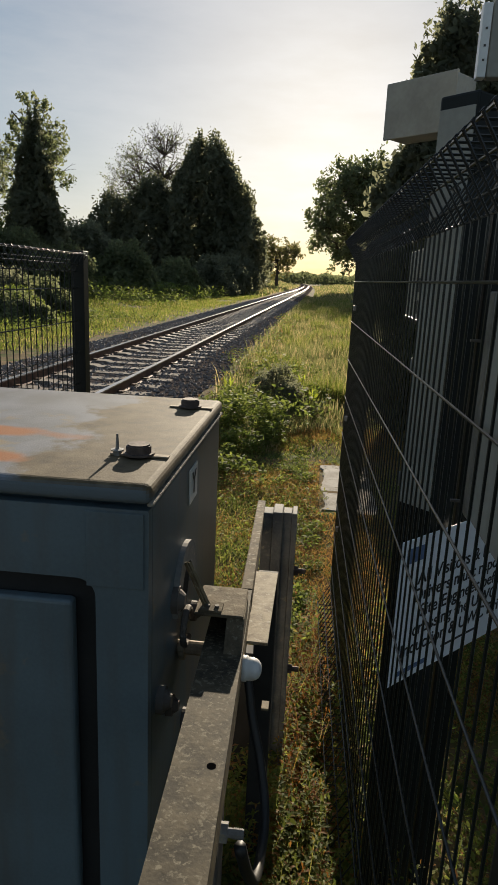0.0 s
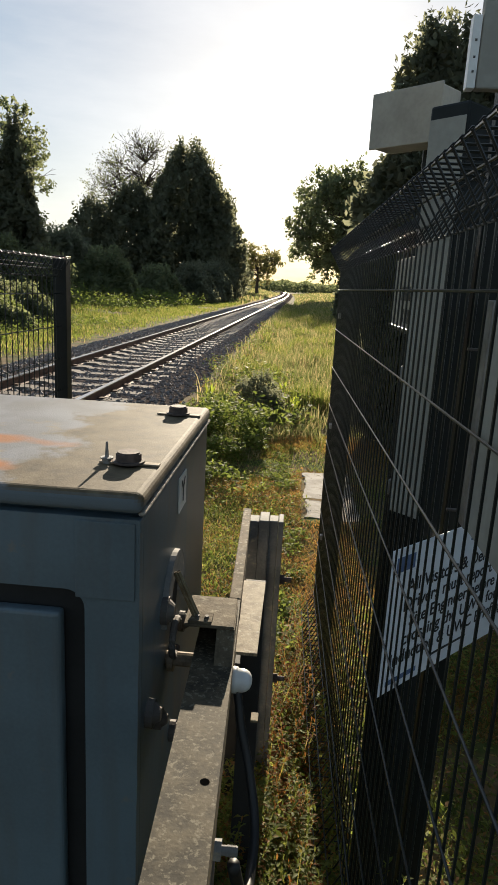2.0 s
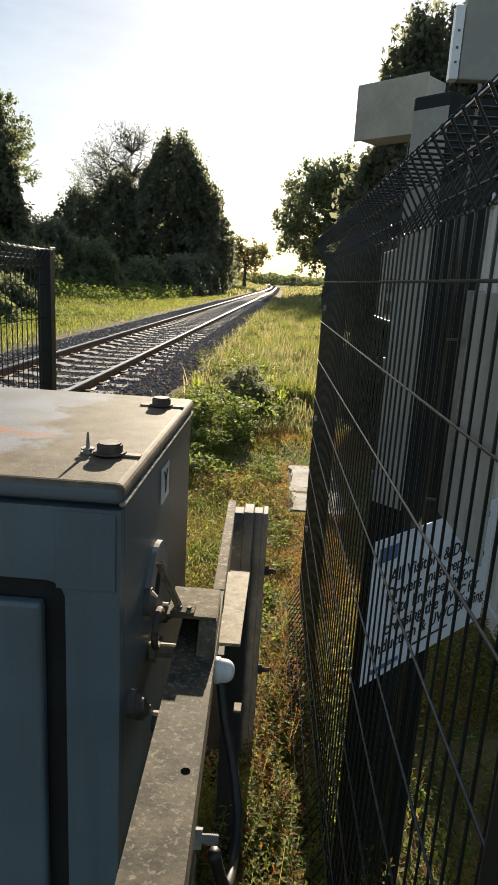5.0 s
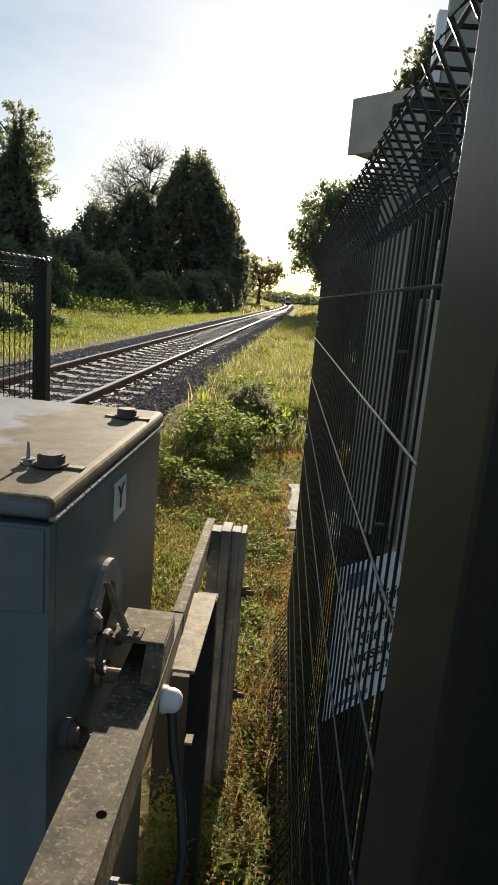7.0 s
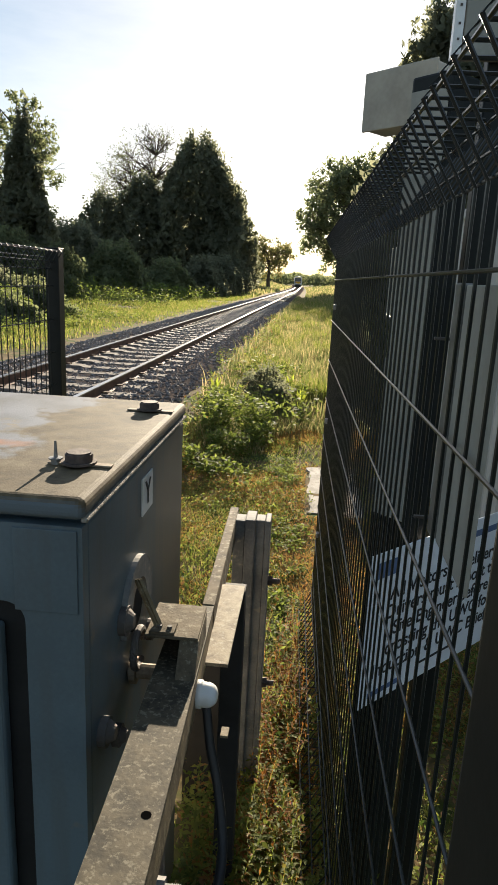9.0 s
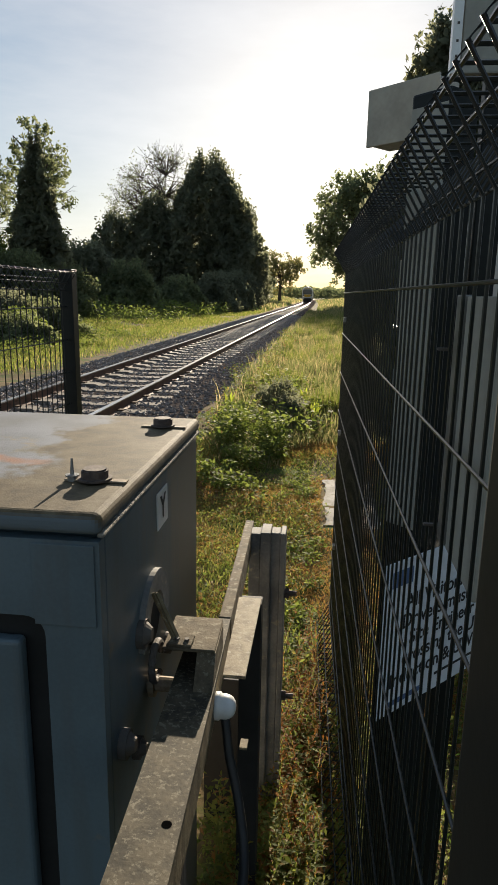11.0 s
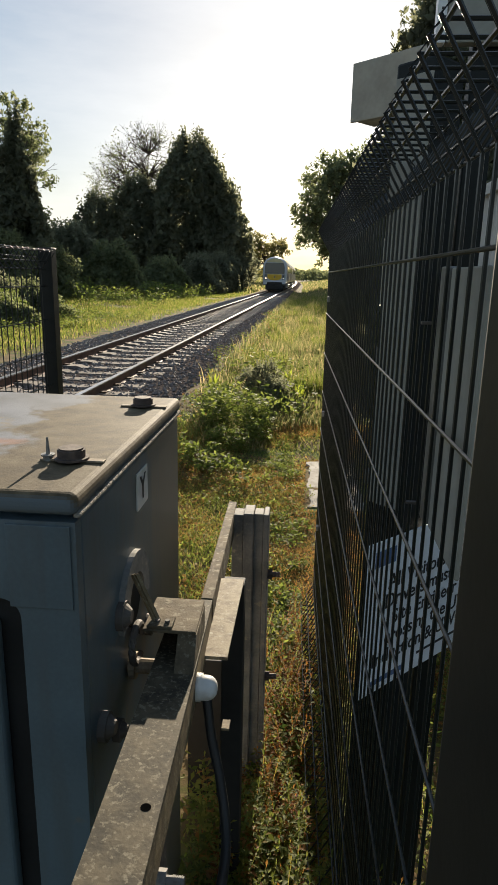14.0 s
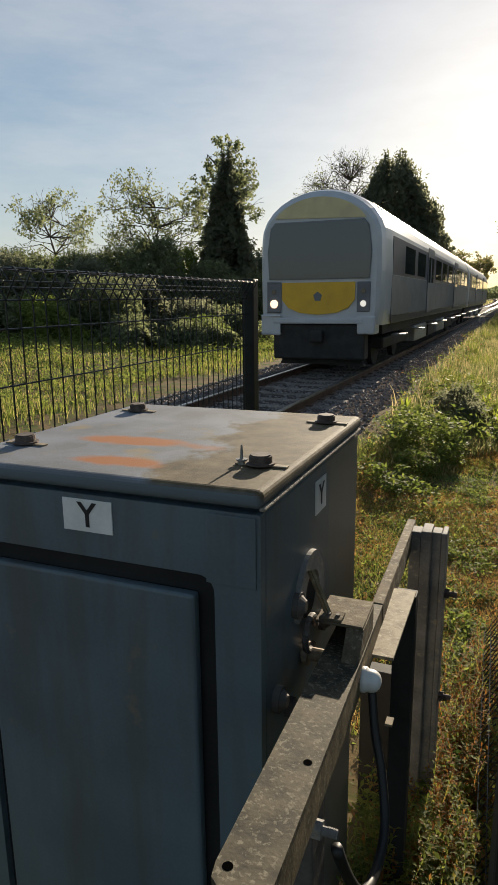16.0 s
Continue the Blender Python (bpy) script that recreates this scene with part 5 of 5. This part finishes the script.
def build_plants():
    rng = np.random.RandomState(11)

    def on_slab(a, b):
        return 0.31 < a < 0.88 and 5.38 < b < 7.02

    def green_patch(a, b, r):
        return not on_slab(a, b) and noise.noise(Vector((a * 1.3, b * 0.9, 1.0))) + 0.5 * noise.noise(Vector((a * 4, b * 3, 5.0))) > -0.15 + r.rand() * 0.35

    def dry_patch(a, b, r):
        return not on_slab(a, b) and noise.noise(Vector((a * 1.3, b * 0.9, 1.0))) < 0.34 - r.rand() * 0.3

    # verge between track and fence, then left verge
    grass("verge_grass", 1, "tall sunlit grass on the verge beside the track", -1.5, 5.0, 9.5, 80.0, 85000, 0.2, 0.55, 0.005, M_GRASS, 1.7, lambda a, b, r: r.rand() < smooth01(-1.5, -0.95, a) * 1.3 and r.rand() < (b - 9.0) / 4.5 + 0.3 * noise.noise(Vector((a * 1.5, b, 2.0))))
    grass("tussock_grass", 12, "taller green tussocks in the verge grass", -1.05, 4.0, 10.8, 60.0, 45000, 0.3, 0.75, 0.006, M_GRASSG, 1.8, lambda a, b, r: noise.noise(Vector((a * 1.1, b * 0.45, 4.0))) > 0.08)
    grass("seed_stalks", 13, "pale dry seed stalks standing in the verge", -1.2, 3.5, 11.5, 45.0, 5000, 0.4, 0.8, 0.0025, M_GRASS, 1.4, None, 0.2)
    grass("short_grass", 2, "short patchy turf round the concrete slab", -1.4, 3.0, 1.5, 12.0, 75000, 0.02, 0.075, 0.003, M_GRASSG, 1.0, green_patch, 0.8)
    grass("dry_turf", 3, "trodden reddish-brown dry turf", -1.2, 1.6, 2.5, 9.0, 110000, 0.015, 0.05, 0.0032, M_DRY, 1.0, dry_patch, 1.2)
    grass("far_verge_grass", 4, "rough green grass on the verge beyond the track", -18.0, -5.65, 4.0, 80.0, 205000, 0.08, 0.26, 0.0055, M_GRASSG, 1.7, lambda a, b, r: r.rand() < smooth01(-5.6, -6.9, a) + 0.12 and noise.noise(Vector((a * 0.5, b * 0.3, 7.0))) > -0.3 + 0.5 * r.rand() - 0.3 * min(1.0, (-5.6 - a) / 3.0))
    grass("field_grass", 14, "pale rough grass of the fields along the line", -60.0, 60.0, 70.0, 290.0, 60000, 0.4, 0.8, 0.02, M_GRASS, 1.3, lambda a, b, r: abs(a - curve_x(b)) > 2.6)
    grass("shade_grass", 18, "thin grey-green grass in the shade of the nettles", -1.7, 0.2, 3.2, 8.2, 42000, 0.025, 0.10, 0.0032, M_GRASSG, 1.0, lambda a, b, r: r.rand() < 0.2 + 0.9 * noise.noise(Vector((a * 1.7, b * 1.2, 6.0))) + 0.4 * smooth01(-0.1, -0.7, a), 0.9)
    sp = [(rng.uniform(-14, -7.0) - 0.02 * yy, yy, rng.uniform(0.5, 1.4)) for yy in rng.uniform(30, 85, 170)]
    weeds("verge_scrub", 19, "pale sunlit scrub along the foot of the trees", sp, 0.038, M_BUSH, 70, 0.75, 0.7, "scrub")
    # low weeds near the frame and under the fence
    sp = [(rng.uniform(0.10, 1.6), rng.uniform(0.7, 3.4), rng.uniform(0.45, 1.3)) for _ in range(120)]
    sp += [(rng.uniform(-0.08, 0.36), rng.uniform(0.5, 2.9), rng.uniform(0.35, 1.2)) for _ in range(110)]
    weeds("low_weeds", 5, "green and reddish low weeds below the bracket frame", sp, 0.015, M_WEED, 75, 0.20, 0.13)
    sp = [(rng.uniform(0.0, 0.40), rng.uniform(0.6, 2.0), rng.uniform(0.45, 1.3)) for _ in range(115)]
    sp += [(rng.uniform(0.42, 1.5), rng.uniform(0.7, 3.2), rng.uniform(0.6, 1.4)) for _ in range(70)]
    stems("tall_weeds", 25, "leafy upright weeds with pointed green leaves", sp, 0.036, M_HERB, 0.36)
    sp = [(rng.uniform(0.04, 0.40), rng.uniform(0.7, 3.3), rng.uniform(0.5, 1.2)) for _ in range(170)]
    stems("reddish_weeds", 26, "reddish-brown withering weeds among the green ones", sp, 0.032, M_RED, 0.34)
    sp = [(rng.uniform(-0.9, 0.3), rng.uniform(2.4, 7.4), rng.uniform(0.4, 0.9)) for _ in range(230)]
    weeds("ground_weeds", 6, "small weeds in the dry turf", sp, 0.0125, M_WEED, 55, 0.08, 0.2)
    sp = [(rng.normal(0.20, 0.07), rng.normal(3.35, 0.30), rng.uniform(0.6, 1.1)) for _ in range(45)]
    sp += [(rng.normal(0.10, 0.12), rng.normal(4.95, 0.16), rng.uniform(0.6, 1.0)) for _ in range(22)]
    sp += [(rng.normal(0.05, 0.10), rng.normal(6.9, 0.35), rng.uniform(0.6, 1.1)) for _ in range(26)]
    weeds("clover_patch", 27, "bright green low clover patches in the brown turf", sp, 0.0135, M_BUSH, 80, 0.075, 0.10)
    # loose nettle clumps with grass between them
    sp = []
    for cx, cy, rx, ry, m, hi in ((-0.85, 8.3, 0.30, 0.45, 16, 1.15), (-0.45, 8.5, 0.24, 0.40, 14, 1.05), (-0.28, 7.8, 0.16, 0.3, 7, 0.7), (-0.95, 9.0, 0.2, 0.4, 7, 0.7), (-0.7, 7.4, 0.35, 0.3, 10, 0.6), (-0.85, 6.6, 0.35, 0.4, 12, 0.5), (-0.45, 6.3, 0.25, 0.3, 6, 0.4)):
        sp += [(rng.normal(cx, rx * 0.55), rng.normal(cy, ry * 0.55), hi * rng.uniform(0.75, 1.2)) for _ in range(m)]
    weeds("nettle_patch", 7, "loose green nettle clumps beside the ballast", sp, 0.026, M_BUSH, 100, 0.42, 0.2)
    sp = [(rng.normal(-1.12, 0.16), rng.uniform(7.6, 34.0), rng.uniform(0.5, 1.1)) for _ in range(150)]
    weeds("edge_weeds", 16, "yellowing weeds along the edge of the ballast", sp, 0.022, M_WEED, 45, 0.24, 0.2)
    grass("nettle_grass", 17, "rough yellow-green grass between the nettles", -1.2, 0.6, 6.4, 13.0, 26000, 0.06, 0.24, 0.0035, M_GRASS, 1.0, lambda a, b, r: b > 7.2 + 1.5 * smooth01(-0.4, 0.1, a) + 1.6 * r.rand() ** 2 + 1.1 * noise.noise(Vector((a * 2.2, b * 1.2, 8.0))), 0.6)
    for k, (x, y, h, r) in enumerate(((-0.42, 10.6, 0.72, 0.34), (-0.18, 10.0, 0.5, 0.26), (-0.66, 10.9, 0.5, 0.28))):
        mass_tree(170 + k, x, y, h, r, r, "small dark bushy plant among the verge grass", M_LEAFD, 0.026, 3200, 3.0, "shrub", 12, category="plant", rough=0.4)
    sp = [(rng.uniform(-1.05, 0.2), rng.uniform(9.0, 15.0), rng.uniform(0.5, 1.1)) for _ in range(60)]
    weeds("verge_weeds", 8, "mixed weeds in the verge grass", sp, 0.035, M_BUSH, 50, 0.45, 0.3)
    sp = [(rng.uniform(-17, -6.6), rng.uniform(7.0, 27.0), rng.uniform(0.6, 1.5)) for _ in range(420)]
    weeds("rough_herbage", 15, "rough leafy herbage on the far verge", sp, 0.03, M_BUSH, 45, 0.25, 0.4)
    # broad bright dock leaves
    for k, (x, y) in enumerate(((-1.12, 9.6), (0.2, 10.2), (-0.03, 11.8))):
        r2 = np.random.RandomState(50 + k)
        d = thing("dock_plant", "bright yellow-green broad-leaved dock plant", "plant", at=(x, y, ground_z(x, y)))
        n = 16
        a = r2.uniform(0, 6.283, n)
        U = np.stack([np.cos(a) * 0.04, np.sin(a) * 0.04, np.full(n, 0.085)], 1)
        W_ = np.stack([-np.sin(a), np.cos(a), np.zeros(n)], 1) * 0.028
        V, F = quads(np.stack([np.cos(a) * 0.07, np.sin(a) * 0.07, r2.uniform(0.08, 0.34, n)], 1), U, W_)
        array_mesh("leaves", V, F, M_DOCK, d)
        part("stem", rod((0, 0, -0.05), (0, 0, 0.36), 0.006, 6), M_BUSH, d)
    sp = [(0.24, 1.50, 0.5), (0.17, 1.35, 0.5), (0.30, 1.9, 0.4)]
    weeds("pink_flowers", 9, "tiny pink wild flowers among the weeds", sp, 0.011, M_PINK, 9, 0.42, 0.02, "flowers")

    # large dark mass left of the track
    lab = "dense dark evergreen tree in hazy backlight beside the track"
    mass_tree(21, -14.6, 84.0, 15.9, 6.8, 6.8, lab, M_LEAFD, 0.36, 19000, 3.0, rough=0.24)
    mass_tree(22, -11.3, 90.0, 12.0, 4.0, 4.4, lab, M_LEAFD, 0.36, 7000, 2.4)
    mass_tree(23, -21.6, 83.0, 11.4, 5.6, 5.4, lab, M_LEAFD, 0.36, 10000, 2.4)
    mass_tree(24, -26.6, 84.0, 9.4, 4.6, 4.6, lab, M_LEAFD, 0.36, 7500, 2.8)
    broad_tree(26, -21.2, 89.0, 19.6, 4.9, "thin half-bare tree behind the dark evergreens", M_LEAFM, 0.13, 1500, 4, 0.26, 0.45, 0.5, clumps=110, twigs=6)
    broad_tree(27, -25.4, 92.0, 17.2, 4.2, "thin half-bare tree behind the dark evergreens", M_LEAFM, 0.13, 1500, 4, 0.24, 0.4, 0.4, clumps=80, twigs=5)
    for k, (x, y, h, r) in enumerate(((-17.5, 48.0, 4.4, 2.8), (-20.5, 46.0, 4.0, 2.8), (-14.2, 47.0, 2.9, 2.6), (-11.2, 52.0, 2.2, 2.2), (-10.2, 62, 3.0, 2.6), (-9.6, 70, 3.4, 2.6), (-9.6, 78, 4.2, 2.6), (-11.5, 98, 5.4, 4), (-12.5, 116, 5, 4))):
        mass_tree(30 + k, x, y, h, r, r, "scrubby green bush beside the railway", M_LEAFM if k in (2, 3) else M_LEAFD, 0.17, 7000, 3.2, "bush", 16, category="bush")
    # lone tree far along the line
    broad_tree(41, -9.8, 150.0, 10.6, 4.4, "round autumn-tinted tree beside the line far off", M_LEAFA, 0.28, 3600, 3, 0.5, 0.30, clumps=60)
    # tree right of the track
    broad_tree(42, 6.6, 108.0, 19.4, 7.0, "large spreading tree with gaps in its crown", M_LEAFM, 0.33, 19000, 4, 0.6, 0.20, clumps=120, twigs=4)
    mass_tree(43, 10.4, 100.0, 11.5, 5.0, 5.0, "dense dark bush below the spreading tree", M_LEAFD, 0.38, 10000, 2.6, "bush", category="bush")
    mass_tree(44, 17.0, 98.0, 15.5, 7.0, 7.0, "dense dark hedge tree behind the fence", M_LEAFD, 0.42, 12000, 2.6)
    for k, (x, y, h, r) in enumerate(((4.6, 40, 3.4, 2.2), (4.8, 34, 3.4, 2.2), (4.4, 26, 3.0, 1.8), (4.0, 20, 2.8, 1.8), (3.4, 14.5, 2.6, 1.5), (3.0, 10.5, 2.6, 1.4))):
        mass_tree(60 + k, x, y, h, r, r, "dark hedge bush behind the mesh fence", M_LEAFD, 0.07 + 0.0035 * y, 9000, 3.5, "hedge_bush", 18, category="bush")
    # tall feathery conifer behind the boards
    mass_tree(70, 2.4, 8.9, 5.2, 1.42, 1.4, "tall dark conifer behind the fence boards", M_LEAFD, 0.07, 52000, 7.0, "conifer", 40, rough=0.22)
    # left background beyond the fence
    mass_tree(80, -15.3, 35.0, 8.5, 1.9, 1.9, "tall narrow ivy-clad conifer", M_LEAFD, 0.18, 14000, 1.5, "conifer", 26, rough=0.35)
    broad_tree(81, -15.9, 36.5, 10.1, 1.8, "slender pale-leaved tree behind the conifer", M_LEAFM, 0.11, 5200, 4, 0.16, 0.35, 0.1, clumps=60, twigs=4)
    broad_tree(82, -20.6, 36.0, 8.3, 3.0, "thin half-bare tree beyond the fence", M_LEAFM, 0.10, 4200, 4, 0.18, 0.3, 0.25, clumps=60, twigs=4)
    broad_tree(83, -27.5, 35.0, 7.8, 2.6, "thin half-bare tree beyond the fence", M_LEAFM, 0.10, 3200, 4, 0.16, 0.3, 0.25, clumps=45, twigs=4)
    for k in range(18):
        x = -13.6 - 1.3 * k + rng.uniform(-0.4, 0.4)
        y = 31 + rng.uniform(-2, 4) - 0.2 * k
        mass_tree(90 + k, x, y, rng.uniform(2.8, 4.3) * (0.7 if k < 2 else 1), 2.0, 1.8, "tangled hedge bush beyond the track", M_BUSH if k % 4 == 3 else M_LEAFM, 0.10, 9500, 3.4, "hedge_bush", 16, category="bush", rough=0.4)
    for k in range(18):
        x = -9.4 - 1.25 * k + rng.uniform(-0.6, 0.6)
        y = 19.5 + rng.uniform(-1.5, 2.5) - 0.30 * k
        mass_tree(140 + k, x, y, rng.uniform(1.1, 2.1) * (0.5 if k < 3 else 1), 1.5, 1.2, "low bramble thicket in front of the hedge", M_BUSH if k % 3 == 1 else M_LEAFM, 0.075, 7500, 3.0, "bramble", 14, category="bush", rough=0.45)
    for k in range(20):
        x = -10.2 - 1.2 * k + rng.uniform(-0.4, 0.4)
        y = 22.5 + rng.uniform(-0.8, 1.2) - 0.28 * k
        mass_tree(200 + k, x, y, rng.uniform(1.7, 2.9) * (0.6 if k < 2 else 1), 1.3, 1.1, "dark tangled thicket along the hedge foot", M_LEAFD if k % 3 else M_LEAFM, 0.085, 5500, 3.2, "thicket", 14, category="bush", rough=0.5)
    # wooded horizon
    r4 = np.random.RandomState(9)
    n = 60000
    xs = r4.uniform(-220, 220, n)
    ys = 300 + r4.uniform(-12, 40, n)
    crest = np.array([4.6 + 1.6 * noise.noise(Vector((v * 0.05, 2.0, 0))) + 1.5 * noise.noise(Vector((v * 0.21, 5.0, 0))) for v in xs])
    P = np.stack([xs, ys, 0.6 + crest * r4.rand(n) ** 0.7], 1)
    V, F = leaves_at(r4, P, 0.7, 0.0)
    tagged(array_mesh("far_woods", V, F, M_LEAFM), "distant wooded ridge across the line", "woods", kind="stuff")


build_ground()
build_track()
build_cabinet()
build_frame()
build_fences()
build_notices()
build_container()
train = build_train()
build_plants()


def motions():
    """The train runs in along the track at an even speed."""
    rows = []
    for k in range(0, 33):
        t = k * 0.5
        y = 12.6 + 29.0 * (16.0 - t)
        h = math.degrees(math.atan2(-(curve_x(y + 40) - curve_x(y)), 40.0))
        rows.append((t, pose(curve_x(y) - 0.08, y, RAIL_TOP, 0, 0, h)))
    walk(train, rows)


motions()
